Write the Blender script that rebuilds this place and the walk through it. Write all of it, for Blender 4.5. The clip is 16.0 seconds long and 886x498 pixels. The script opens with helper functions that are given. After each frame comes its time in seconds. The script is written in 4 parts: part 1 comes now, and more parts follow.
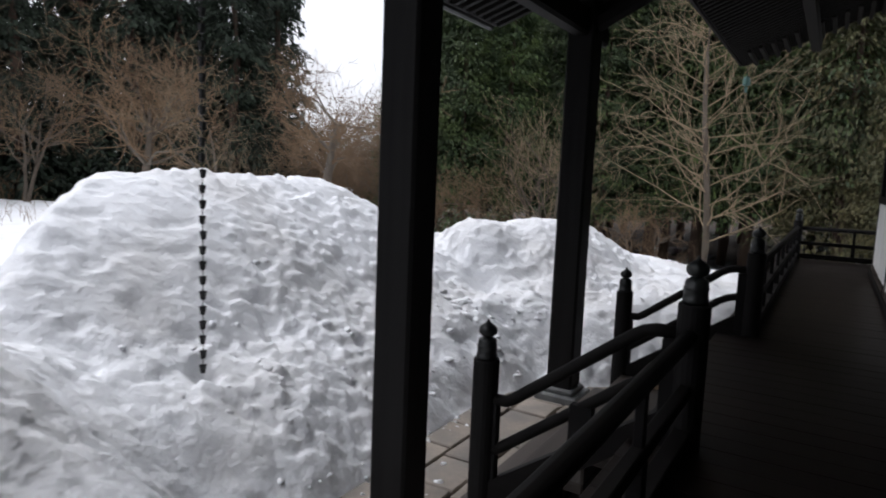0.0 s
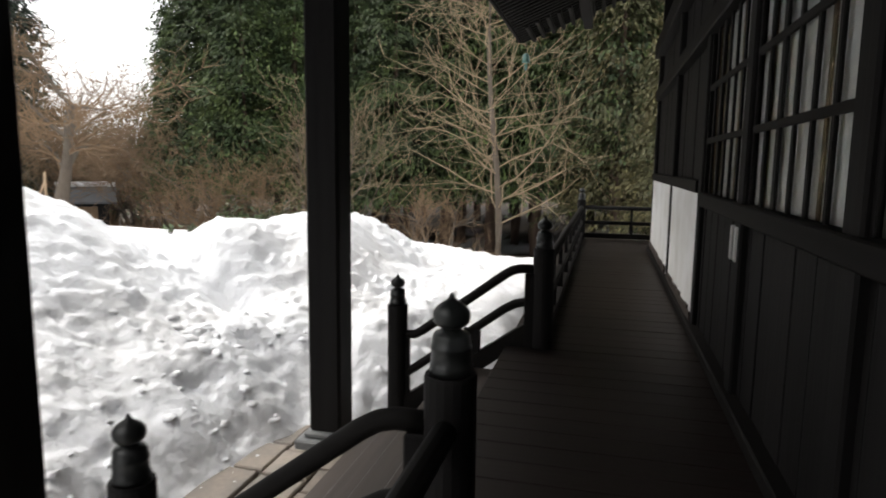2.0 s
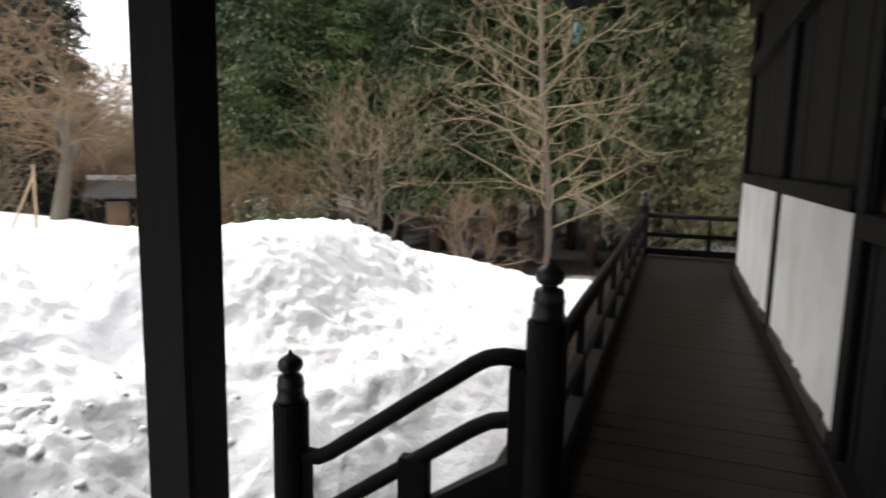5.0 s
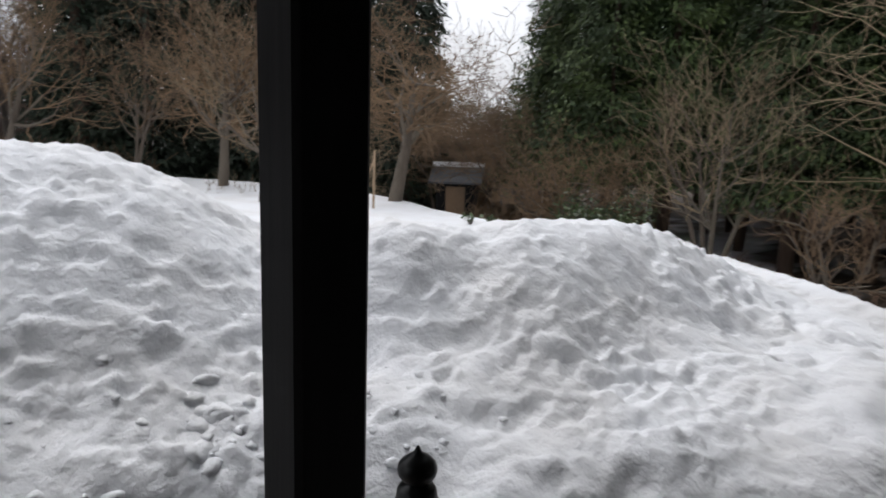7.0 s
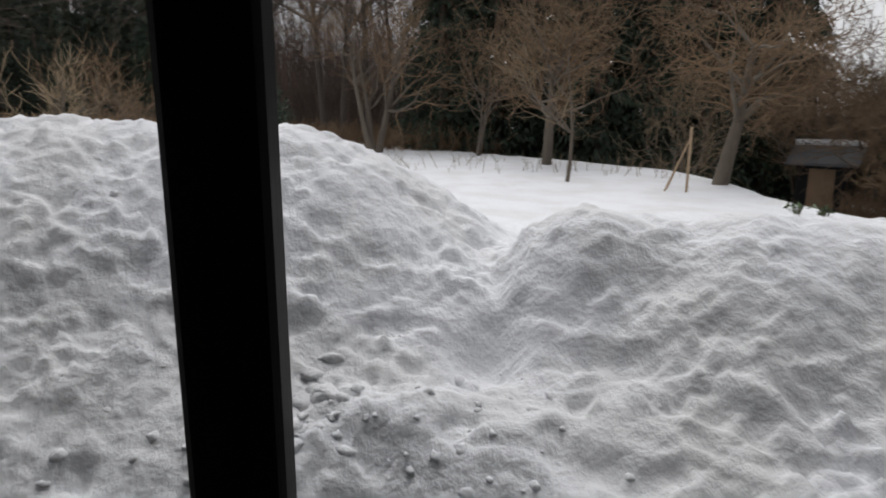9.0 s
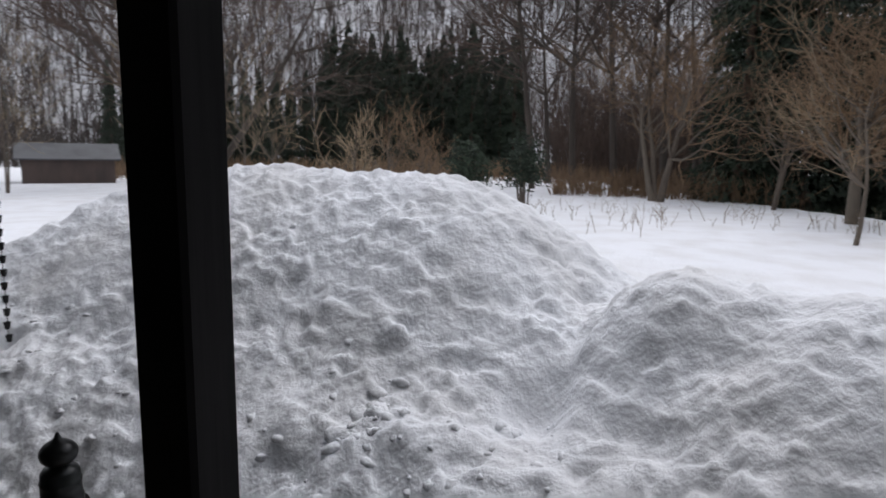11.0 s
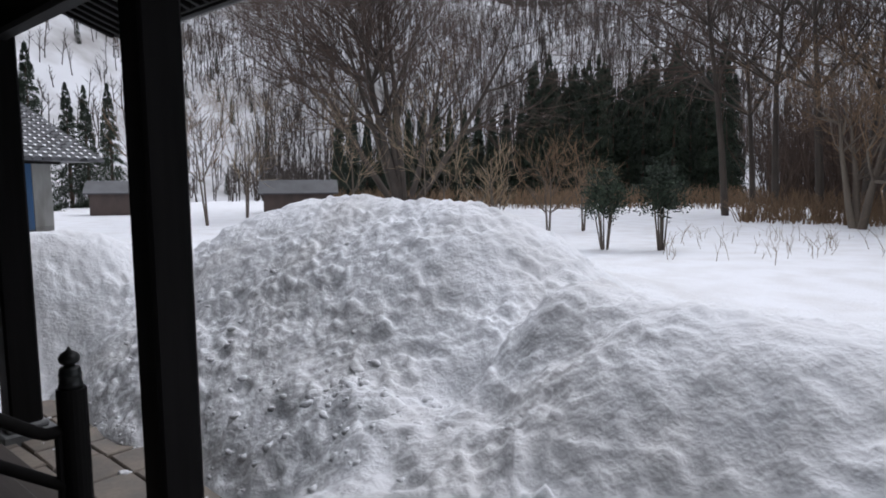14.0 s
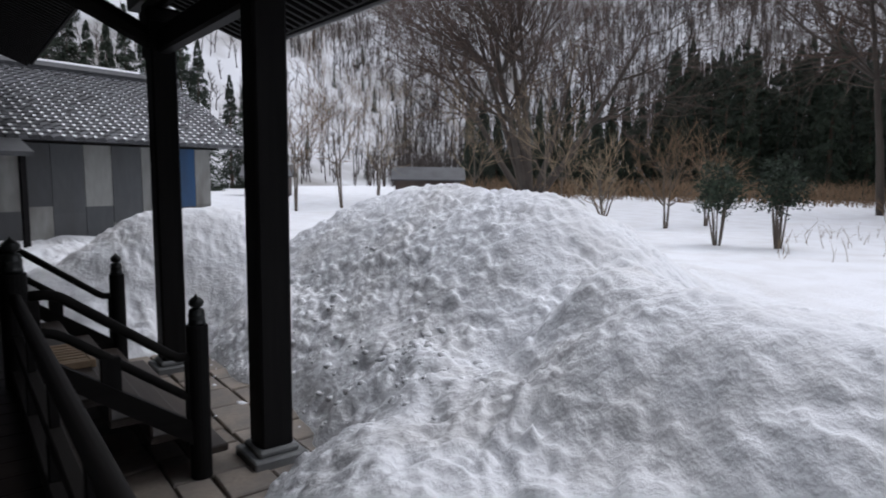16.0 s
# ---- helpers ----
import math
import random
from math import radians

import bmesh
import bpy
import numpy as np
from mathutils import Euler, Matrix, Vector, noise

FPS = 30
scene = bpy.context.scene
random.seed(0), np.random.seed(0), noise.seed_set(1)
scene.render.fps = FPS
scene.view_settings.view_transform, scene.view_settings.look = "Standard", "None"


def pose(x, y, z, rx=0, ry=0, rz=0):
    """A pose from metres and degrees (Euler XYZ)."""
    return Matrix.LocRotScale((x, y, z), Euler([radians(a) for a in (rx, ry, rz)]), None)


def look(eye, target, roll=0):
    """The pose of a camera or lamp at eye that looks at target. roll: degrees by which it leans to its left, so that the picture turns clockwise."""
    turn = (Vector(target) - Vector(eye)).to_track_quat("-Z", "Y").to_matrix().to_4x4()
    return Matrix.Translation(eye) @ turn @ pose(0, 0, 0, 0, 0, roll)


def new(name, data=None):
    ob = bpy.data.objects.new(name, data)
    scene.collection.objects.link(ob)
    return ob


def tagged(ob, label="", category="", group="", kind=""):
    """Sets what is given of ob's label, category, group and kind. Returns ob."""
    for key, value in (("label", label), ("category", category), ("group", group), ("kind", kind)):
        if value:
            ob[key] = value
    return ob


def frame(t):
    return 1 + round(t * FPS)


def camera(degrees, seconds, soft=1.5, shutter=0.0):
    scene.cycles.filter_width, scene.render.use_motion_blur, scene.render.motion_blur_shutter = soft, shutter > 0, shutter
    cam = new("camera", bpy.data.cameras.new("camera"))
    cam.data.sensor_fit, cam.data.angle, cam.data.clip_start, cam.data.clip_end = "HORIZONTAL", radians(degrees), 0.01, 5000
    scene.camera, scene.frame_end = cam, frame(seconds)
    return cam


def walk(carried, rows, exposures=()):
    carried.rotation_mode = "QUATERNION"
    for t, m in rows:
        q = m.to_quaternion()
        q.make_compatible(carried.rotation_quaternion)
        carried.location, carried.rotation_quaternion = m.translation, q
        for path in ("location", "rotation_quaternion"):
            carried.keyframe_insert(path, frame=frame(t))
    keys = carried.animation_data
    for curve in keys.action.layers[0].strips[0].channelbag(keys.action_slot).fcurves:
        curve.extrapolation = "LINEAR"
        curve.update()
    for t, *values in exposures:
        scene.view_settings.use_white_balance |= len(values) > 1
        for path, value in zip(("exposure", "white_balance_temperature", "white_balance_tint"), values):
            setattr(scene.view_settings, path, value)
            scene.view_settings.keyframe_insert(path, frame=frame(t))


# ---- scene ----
cam = camera(69.98, 16.0, soft=1.8, shutter=0.4)
# seconds, eye (x, y, z), yaw, pitch, roll
PATH = [
    (0.0, 0.081, 0.028, 2.453, 31.76, -6.82, -2.30),
    (0.5, 0.064, 0.430, 2.445, 28.67, -7.97, -0.56),
    (0.7, 0.058, 0.588, 2.455, 27.39, -7.89, -1.21),
    (1.0, 0.035, 0.833, 2.466, 24.76, -7.95, -1.28),
    (1.5, -0.040, 1.264, 2.471, 19.84, -8.06, -1.03),
    (2.0, -0.049, 1.676, 2.472, 14.38, -7.64, -0.72),
    (2.2, -0.042, 1.828, 2.477, 13.15, -7.30, -1.20),
    (2.5, -0.024, 2.063, 2.496, 11.02, -6.98, -0.90),
    (3.0, -0.024, 2.547, 2.490, 7.77, -7.22, -2.22),
    (3.2, -0.023, 2.740, 2.485, 5.70, -7.50, -2.60),
    (3.8, -0.028, 3.220, 2.478, 3.20, -7.60, -2.00),
    (4.4, -0.033, 3.720, 2.468, 8.00, -7.80, -1.60),
    (4.9, -0.043, 4.120, 2.458, 18.00, -8.00, -1.20),
    (5.3, -0.063, 4.440, 2.452, 27.40, -8.20, -1.10),
    (5.5, -0.078, 4.593, 2.449, 32.55, -8.14, -1.05),
    (6.0, -0.174, 4.936, 2.432, 38.61, -8.70, -1.67),
    (6.2, -0.210, 5.073, 2.434, 40.93, -9.21, -1.00),
    (6.5, -0.268, 5.275, 2.441, 44.12, -9.55, -0.91),
    (7.0, -0.342, 5.608, 2.435, 50.45, -9.68, -1.84),
    (7.5, -0.399, 5.928, 2.419, 58.00, -10.33, -2.69),
    (8.0, -0.409, 6.300, 2.448, 65.95, -11.75, -1.60),
    (8.5, -0.398, 6.702, 2.446, 73.60, -11.76, -1.39),
    (9.0, -0.368, 7.071, 2.417, 82.51, -12.09, -0.19),
    (9.2, -0.358, 7.220, 2.418, 85.00, -11.90, 0.20),
    (11.3, -0.260, 8.840, 2.487, 113.80, -8.00, -1.00),
    (11.5, -0.256, 9.000, 2.483, 115.73, -7.90, -0.92),
    (12.0, -0.245, 9.372, 2.477, 121.50, -7.51, 0.90),
    (12.5, -0.285, 9.758, 2.481, 125.55, -8.02, -0.39),
    (13.0, -0.221, 10.146, 2.492, 129.25, -7.11, 0.36),
    (13.5, -0.226, 10.503, 2.480, 131.31, -6.43, 1.00),
    (14.0, -0.294, 10.863, 2.499, 130.01, -5.69, 0.53),
    (14.5, -0.343, 11.203, 2.500, 132.39, -5.22, -0.84),
    (15.0, -0.309, 11.461, 2.509, 135.64, -6.57, -2.12),
    (15.2, -0.284, 11.546, 2.509, 136.64, -6.62, -1.50),
    (15.5, -0.241, 11.696, 2.503, 138.25, -6.62, -0.90),
    (16.0, -0.191, 11.888, 2.535, 142.19, -6.77, -0.70),
]
walk(cam, [(t, pose(x, y, z, 90 + pitch, roll, yaw)) for t, x, y, z, yaw, pitch, roll in PATH],
     [(0.0, -0.36, 6150, 13), (1.0, -0.10, 6300, 12), (2.0, 0.40, 6700, 10), (3.2, 0.60, 6800, 10), (5.4, 0.52, 6550, 10), (6.0, 0.04, 6400, 11), (6.5, -0.38, 6250, 12),
      (7.5, -0.60, 6400, 11), (9.2, -0.85, 6450, 11), (11.3, -0.82, 6100, 14), (16.0, -0.80, 6000, 14)])

# ---- world, sun, exposure ----
world = bpy.data.worlds.new("overcast")
scene.world = world
world.use_nodes = True
wn, wl = world.node_tree.nodes, world.node_tree.links
wn.clear()
sky = wn.new("ShaderNodeTexSky")
sky.sky_type, sky.sun_disc = "NISHITA", False
sky.sun_elevation, sky.sun_rotation = radians(68), radians(250)
sky.dust_density, sky.air_density, sky.ozone_density = 6.0, 1.0, 1.0
cloud = wn.new("ShaderNodeHueSaturation")
cloud.inputs["Saturation"].default_value, cloud.inputs["Value"].default_value = 0.2, 2.2
bg = wn.new("ShaderNodeBackground")
bg.inputs["Strength"].default_value = 0.15
wo = wn.new("ShaderNodeOutputWorld")
wl.new(sky.outputs[0], cloud.inputs["Color"])
layer = wn.new("ShaderNodeMix")
layer.data_type = "RGBA"
layer.inputs["Factor"].default_value = 0.65
layer.inputs["B"].default_value = (11.2, 11.3, 11.5, 1)
wl.new(cloud.outputs[0], layer.inputs["A"])
wl.new(layer.outputs["Result"], bg.inputs["Color"])
wl.new(bg.outputs[0], wo.inputs["Surface"])

sun_data = bpy.data.lights.new("sun", "SUN")
sun_data.energy, sun_data.angle, sun_data.color = 1.5, radians(28), (1.0, 0.97, 0.93)
sun = new("sun", sun_data)
sun.matrix_world = look((-14, 4, 20), (0, 0, 0))

RNG = np.random.default_rng(7)


# ---- materials ----
def material(name, colour, rough=0.6, metal=0.0, vary=0.25, scale=4.0, bump=0.2, bump_scale=30.0, stretch=(1, 1, 1),
             second=None, second_scale=1.2, per_object=0.0, per_island=0.0, spec=0.5, coords="Object", bump_dist=0.01, sheen=0.0):
    """A surface with colour variation at two scales, fine relief and per-piece variation."""
    m = bpy.data.materials.new(name)
    m.use_nodes = True
    n, l = m.node_tree.nodes, m.node_tree.links
    b = n["Principled BSDF"]
    b.inputs["Roughness"].default_value, b.inputs["Metallic"].default_value = rough, metal
    b.inputs["Specular IOR Level"].default_value = spec
    tc = n.new("ShaderNodeTexCoord")
    mp = n.new("ShaderNodeMapping")
    mp.inputs["Scale"].default_value = stretch
    l.new(tc.outputs[coords], mp.inputs["Vector"])
    big, fine = n.new("ShaderNodeTexNoise"), n.new("ShaderNodeTexNoise")
    big.inputs["Scale"].default_value, fine.inputs["Scale"].default_value = second_scale, scale * 6
    big.inputs["Detail"].default_value, fine.inputs["Detail"].default_value = 4, 6
    l.new(mp.outputs[0], big.inputs["Vector"])
    l.new(mp.outputs[0], fine.inputs["Vector"])
    dark = [c * (1 - vary) for c in colour]
    light = [min(1, c * (1 + vary)) for c in colour]
    r1 = n.new("ShaderNodeMix")
    r1.data_type = "RGBA"
    r1.inputs["A"].default_value, r1.inputs["B"].default_value = (*dark, 1), (*light, 1)
    l.new(fine.outputs["Fac"], r1.inputs["Factor"])
    r2 = n.new("ShaderNodeMix")
    r2.data_type = "RGBA"
    ramp = n.new("ShaderNodeValToRGB")
    ramp.color_ramp.elements[0].position, ramp.color_ramp.elements[1].position = 0.42, 0.68
    l.new(big.outputs["Fac"], ramp.inputs["Fac"])
    l.new(ramp.outputs["Color"], r2.inputs["Factor"])
    l.new(r1.outputs["Result"], r2.inputs["A"])
    r2.inputs["B"].default_value = (*(second or [c * 0.8 for c in colour]), 1)
    last = r2.outputs["Result"]
    for amount, node, out in ((per_object, "ShaderNodeObjectInfo", "Random"), (per_island, "ShaderNodeNewGeometry", "Random Per Island")):
        if amount:
            src, hs = n.new(node), n.new("ShaderNodeHueSaturation")
            mr = n.new("ShaderNodeMapRange")
            mr.inputs["To Min"].default_value, mr.inputs["To Max"].default_value = 1 - amount, 1 + amount
            l.new(src.outputs[out], mr.inputs["Value"])
            l.new(mr.outputs[0], hs.inputs["Value"])
            l.new(last, hs.inputs["Color"])
            last = hs.outputs[0]
    l.new(last, b.inputs["Base Color"])
    if bump:
        bn, bp = n.new("ShaderNodeTexNoise"), n.new("ShaderNodeBump")
        bn.inputs["Scale"].default_value, bn.inputs["Detail"].default_value = bump_scale, 7
        bp.inputs["Strength"].default_value, bp.inputs["Distance"].default_value = bump, bump_dist
        l.new(mp.outputs[0], bn.inputs["Vector"])
        l.new(bn.outputs["Fac"], bp.inputs["Height"])
        l.new(bp.outputs[0], b.inputs["Normal"])
    return m


SNOW = material("snow", (0.745, 0.76, 0.785), 0.85, vary=0.04, scale=5, bump=0.6, bump_scale=10, second=(0.665, 0.668, 0.675), second_scale=1.1, bump_dist=0.035, spec=0.25)


def finish_snow():
    """Needle litter showing under the trees, and a second, crumbly grain."""
    n, l = SNOW.node_tree.nodes, SNOW.node_tree.links
    b = n["Principled BSDF"]
    at, mix = n.new("ShaderNodeAttribute"), n.new("ShaderNodeMix")
    at.attribute_name = "litter"
    mix.data_type = "RGBA"
    l.new(at.outputs["Fac"], mix.inputs["Factor"])
    l.new(b.inputs["Base Color"].links[0].from_socket, mix.inputs["A"])
    mix.inputs["B"].default_value = (0.05, 0.036, 0.024, 1)
    l.new(mix.outputs["Result"], b.inputs["Base Color"])
    tc, fine, bp = n.new("ShaderNodeTexCoord"), n.new("ShaderNodeTexNoise"), n.new("ShaderNodeBump")
    fine.inputs["Scale"].default_value, fine.inputs["Detail"].default_value = 24, 8
    bp.inputs["Strength"].default_value, bp.inputs["Distance"].default_value = 0.65, 0.02
    l.new(tc.outputs["Object"], fine.inputs["Vector"])
    l.new(fine.outputs["Fac"], bp.inputs["Height"])
    l.new(b.inputs["Normal"].links[0].from_socket, bp.inputs["Normal"])
    l.new(bp.outputs[0], b.inputs["Normal"])


finish_snow()
WOOD = material("dark_wood", (0.009, 0.0085, 0.0085), 0.6, vary=0.5, scale=3, bump=0.5, bump_scale=22, stretch=(1, 1, 0.06), second=(0.015, 0.014, 0.014), second_scale=3, spec=0.09, bump_dist=0.004)
WOOD_Y = material("dark_wood_lengthwise", (0.008, 0.0072, 0.007), 0.62, vary=0.5, scale=3, bump=0.5, bump_scale=22, stretch=(1, 0.06, 1), second=(0.012, 0.011, 0.010), second_scale=3, spec=0.09, bump_dist=0.004)
WOOD_X = material("dark_wood_crosswise", (0.008, 0.0072, 0.007), 0.62, vary=0.5, scale=3, bump=0.5, bump_scale=22, stretch=(0.06, 1, 1), second=(0.012, 0.011, 0.010), second_scale=3, spec=0.09, bump_dist=0.004)
FLOOR = material("veranda_board", (0.015, 0.011, 0.0095), 0.46, vary=0.4, scale=3, bump=0.4, bump_scale=24, stretch=(0.08, 1, 1), second=(0.019, 0.0145, 0.012), second_scale=2, per_object=0.18, spec=0.14, bump_dist=0.003)
STEP = material("worn_step_wood", (0.045, 0.034, 0.028), 0.6, vary=0.4, scale=3, bump=0.4, bump_scale=24, stretch=(1, 0.08, 1), second=(0.062, 0.048, 0.038), second_scale=2, per_object=0.2)
PALE = material("pale_new_wood", (0.38, 0.27, 0.17), 0.6, vary=0.25, scale=3, bump=0.3, bump_scale=20, stretch=(1, 0.1, 1), per_object=0.1)
LACQUER = material("black_metal_cap", (0.016, 0.017, 0.017), 0.34, metal=0.25, vary=0.4, scale=3, bump=0.2, bump_scale=40, second=(0.03, 0.035, 0.034), second_scale=5, bump_dist=0.003)
STONE = material("paving_stone", (0.235, 0.20, 0.165), 0.75, vary=0.25, scale=4, bump=0.6, bump_scale=18, second=(0.16, 0.145, 0.13), second_scale=2.2, per_object=0.22, bump_dist=0.008)
BASE = material("grey_base_stone", (0.17, 0.175, 0.175), 0.7, vary=0.25, scale=6, bump=0.5, bump_scale=30, second=(0.11, 0.115, 0.115), second_scale=3, bump_dist=0.006)
JOINT = material("gravel_bed", (0.07, 0.06, 0.05), 0.95, vary=0.4, scale=8, bump=0.9, bump_scale=45, bump_dist=0.015)
PLASTER = material("white_plaster", (0.72, 0.72, 0.71), 0.85, vary=0.05, scale=3, bump=0.25, bump_scale=40, second=(0.58, 0.57, 0.54), second_scale=1.4, bump_dist=0.004)
PAPER = material("shoji_paper", (0.80, 0.80, 0.79), 0.8, vary=0.03, scale=2, bump=0.1, bump_scale=20, second=(0.74, 0.74, 0.73))
FRAME = material("brown_inner_frame", (0.17, 0.105, 0.055), 0.55, vary=0.3, scale=4, bump=0.3, bump_scale=20, stretch=(1, 1, 0.1))
COPPER = material("dark_copper", (0.022, 0.022, 0.022), 0.45, metal=0.5, vary=0.4, scale=6, bump=0.3, bump_scale=40)
TILE = material("grey_roof_tile", (0.07, 0.072, 0.078), 0.55, vary=0.35, scale=3, bump=0.2, bump_scale=12, second=(0.045, 0.047, 0.05), per_island=0.6)
BARK = material("grey_brown_bark", (0.11, 0.088, 0.068), 0.9, vary=0.35, scale=3, bump=0.8, bump_scale=14, stretch=(1, 1, 0.25), second=(0.16, 0.135, 0.105), second_scale=1.2, bump_dist=0.02)
BARK_DARK = material("dark_grey_bark", (0.055, 0.044, 0.036), 0.9, vary=0.35, scale=3, bump=0.8, bump_scale=14, stretch=(1, 1, 0.25), second=(0.085, 0.07, 0.056), second_scale=1.2, bump_dist=0.02)
BARK_RED = material("reddish_cedar_bark", (0.075, 0.048, 0.035), 0.9, vary=0.35, scale=3, bump=0.8, bump_scale=14, stretch=(1, 1, 0.15), second=(0.10, 0.07, 0.05), bump_dist=0.02)
TWIG = material("brown_twigs", (0.19, 0.125, 0.072), 0.9, vary=0.3, scale=1, bump=0, second=(0.14, 0.092, 0.056), second_scale=0.5, per_object=0.2)
TWIG_DARK = material("dark_brown_twigs", (0.075, 0.052, 0.041), 0.9, vary=0.3, scale=1, bump=0, second=(0.11, 0.076, 0.058), second_scale=0.3, per_island=0.25)
TWIG_PALE = material("pale_twigs", (0.27, 0.205, 0.13), 0.9, vary=0.25, scale=1, bump=0, second=(0.20, 0.15, 0.095), second_scale=0.5, per_object=0.15)
TWIG_RED = material("rusty_twigs", (0.14, 0.078, 0.048), 0.9, vary=0.3, scale=1, bump=0, second=(0.12, 0.06, 0.035), second_scale=0.6, per_object=0.2)
NEEDLE = material("cypress_foliage", (0.026, 0.048, 0.013), 0.75, vary=0.4, scale=0.4, bump=0, second=(0.085, 0.122, 0.029), second_scale=0.85, per_object=0.25, per_island=0.45)
NEEDLE_DARK = material("dark_cedar_foliage", (0.018, 0.030, 0.017), 0.8, vary=0.4, scale=0.4, bump=0, second=(0.03, 0.045, 0.024), second_scale=0.4, per_object=0.2, per_island=0.4)
NEEDLE_GOLD = material("golden_cedar_foliage", (0.075, 0.066, 0.022), 0.75, vary=0.35, scale=0.4, bump=0, second=(0.045, 0.055, 0.02), second_scale=0.4, per_island=0.4)
LEAF = material("evergreen_shrub_leaf", (0.05, 0.082, 0.026), 0.5, vary=0.35, scale=0.6, bump=0, second=(0.085, 0.11, 0.04), second_scale=0.7, per_object=0.2, per_island=0.5)
HILL_SNOW = material("hillside_snow", (0.60, 0.61, 0.63), 0.9, vary=0.08, scale=0.02, bump=0, second=(0.27, 0.26, 0.25), second_scale=0.09)
HILL_TWIG = material("distant_bare_wood", (0.052, 0.043, 0.038), 0.95, vary=0.3, scale=0.02, bump=0, second=(0.085, 0.068, 0.058), second_scale=0.03, per_island=0.3)


def glass():
    m = bpy.data.materials.new("window_glass")
    m.use_nodes = True
    n, l = m.node_tree.nodes, m.node_tree.links
    n.remove(n["Principled BSDF"])
    tr, gl, mix, fr = n.new("ShaderNodeBsdfTransparent"), n.new("ShaderNodeBsdfGlossy"), n.new("ShaderNodeMixShader"), n.new("ShaderNodeFresnel")
    gl.inputs["Roughness"].default_value = 0.02
    tr.inputs["Color"].default_value = (0.93, 0.95, 0.95, 1)
    fr.inputs["IOR"].default_value = 1.5
    l.new(fr.outputs[0], mix.inputs[0])
    l.new(tr.outputs[0], mix.inputs[1])
    l.new(gl.outputs[0], mix.inputs[2])
    l.new(mix.outputs[0], n["Material Output"].inputs["Surface"])
    return m


PATINA = material("green_patina", (0.10, 0.20, 0.18), 0.6, metal=0.3, vary=0.3, scale=6, bump=0.2)
GLASS = glass()


# ---- mesh helpers ----
def thing(name, label, category, at=(0, 0, 0), group="", kind=""):
    e = new(name)
    e.location = at
    e.empty_display_size = 0.2
    return tagged(e, label, category, group, kind)


def to_mesh(name, bm, mat, smooth=False):
    me = bpy.data.meshes.new(name)
    bmesh.ops.recalc_face_normals(bm, faces=bm.faces)
    bm.to_mesh(me)
    bm.free()
    me.materials.append(mat)
    if smooth:
        me.polygons.foreach_set("use_smooth", [True] * len(me.polygons))
    return me


def array_mesh(name, verts, faces, mat, smooth=False):
    me = bpy.data.meshes.new(name)
    verts, faces = np.asarray(verts, dtype=np.float32), np.asarray(faces, dtype=np.int32)
    k = faces.shape[1]
    me.vertices.add(len(verts))
    me.vertices.foreach_set("co", verts.ravel())
    me.loops.add(faces.size)
    me.loops.foreach_set("vertex_index", faces.ravel())
    me.polygons.add(len(faces))
    me.polygons.foreach_set("loop_start", np.arange(0, faces.size, k, dtype=np.int32))
    me.update(calc_edges=True)
    me.validate()
    me.materials.append(mat)
    if smooth:
        me.polygons.foreach_set("use_smooth", [True] * len(me.polygons))
    return me


def put(name, me, parent=None, m=None, label=""):
    o = new(name, me)
    if parent:
        o.parent = parent
    if m is not None:
        o.matrix_basis = m
    if label:
        o["label"] = label
    return o


def part(name, bm, mat, parent, label="", smooth=False):
    return put(name, to_mesh(name, bm, mat, smooth), parent, None, label)


def add_box(bm, lo, hi, bevel=0.006):
    """A box with worn edges, from its lower to its upper corner."""
    size, mid = [b - a for a, b in zip(lo, hi)], [(a + b) / 2 for a, b in zip(lo, hi)]
    made = bmesh.ops.create_cube(bm, size=1.0, matrix=Matrix.Translation(mid) @ Matrix.Diagonal((*size, 1)))
    if bevel:
        edges = {e for v in made["verts"] for e in v.link_edges}
        bmesh.ops.bevel(bm, geom=list(edges), offset=min(bevel, min(size) * 0.3), segments=1, affect="EDGES", profile=0.5)
    return bm


def box(lo, hi, bevel=0.006):
    return add_box(bmesh.new(), lo, hi, bevel)


def add_tube(bm, points, radii, sides=10, flat=1.0):
    """A round bar along points."""
    rings = []
    for i, p in enumerate(points):
        p = Vector(p)
        a, b = Vector(points[max(i - 1, 0)]), Vector(points[min(i + 1, len(points) - 1)])
        d = (b - a).normalized()
        u = d.cross(Vector((0, 0, 1)))
        u = u.normalized() if u.length > 1e-3 else Vector((1, 0, 0))
        v = d.cross(u)
        r = radii[i] if hasattr(radii, "__len__") else radii
        rings.append([bm.verts.new(p + r * (math.cos(t) * u + flat * math.sin(t) * v)) for t in (2 * math.pi * k / sides for k in range(sides))])
    for r0, r1 in zip(rings, rings[1:]):
        for k in range(sides):
            bm.faces.new((r0[k], r0[(k + 1) % sides], r1[(k + 1) % sides], r1[k]))
    bm.faces.new(rings[0][::-1])
    bm.faces.new(rings[-1])
    return bm


def turned(profile, sides=20):
    """A lathe shape about z, from (radius, height) pairs."""
    bm = bmesh.new()
    rings = [[bm.verts.new((r * math.cos(a), r * math.sin(a), z)) for a in (2 * math.pi * k / sides for k in range(sides))] for r, z in profile]
    for r0, r1 in zip(rings, rings[1:]):
        for k in range(sides):
            bm.faces.new((r0[k], r0[(k + 1) % sides], r1[(k + 1) % sides], r1[k]))
    bm.faces.new(rings[0][::-1])
    bm.faces.new(rings[-1])
    return bm


TABLES = {}


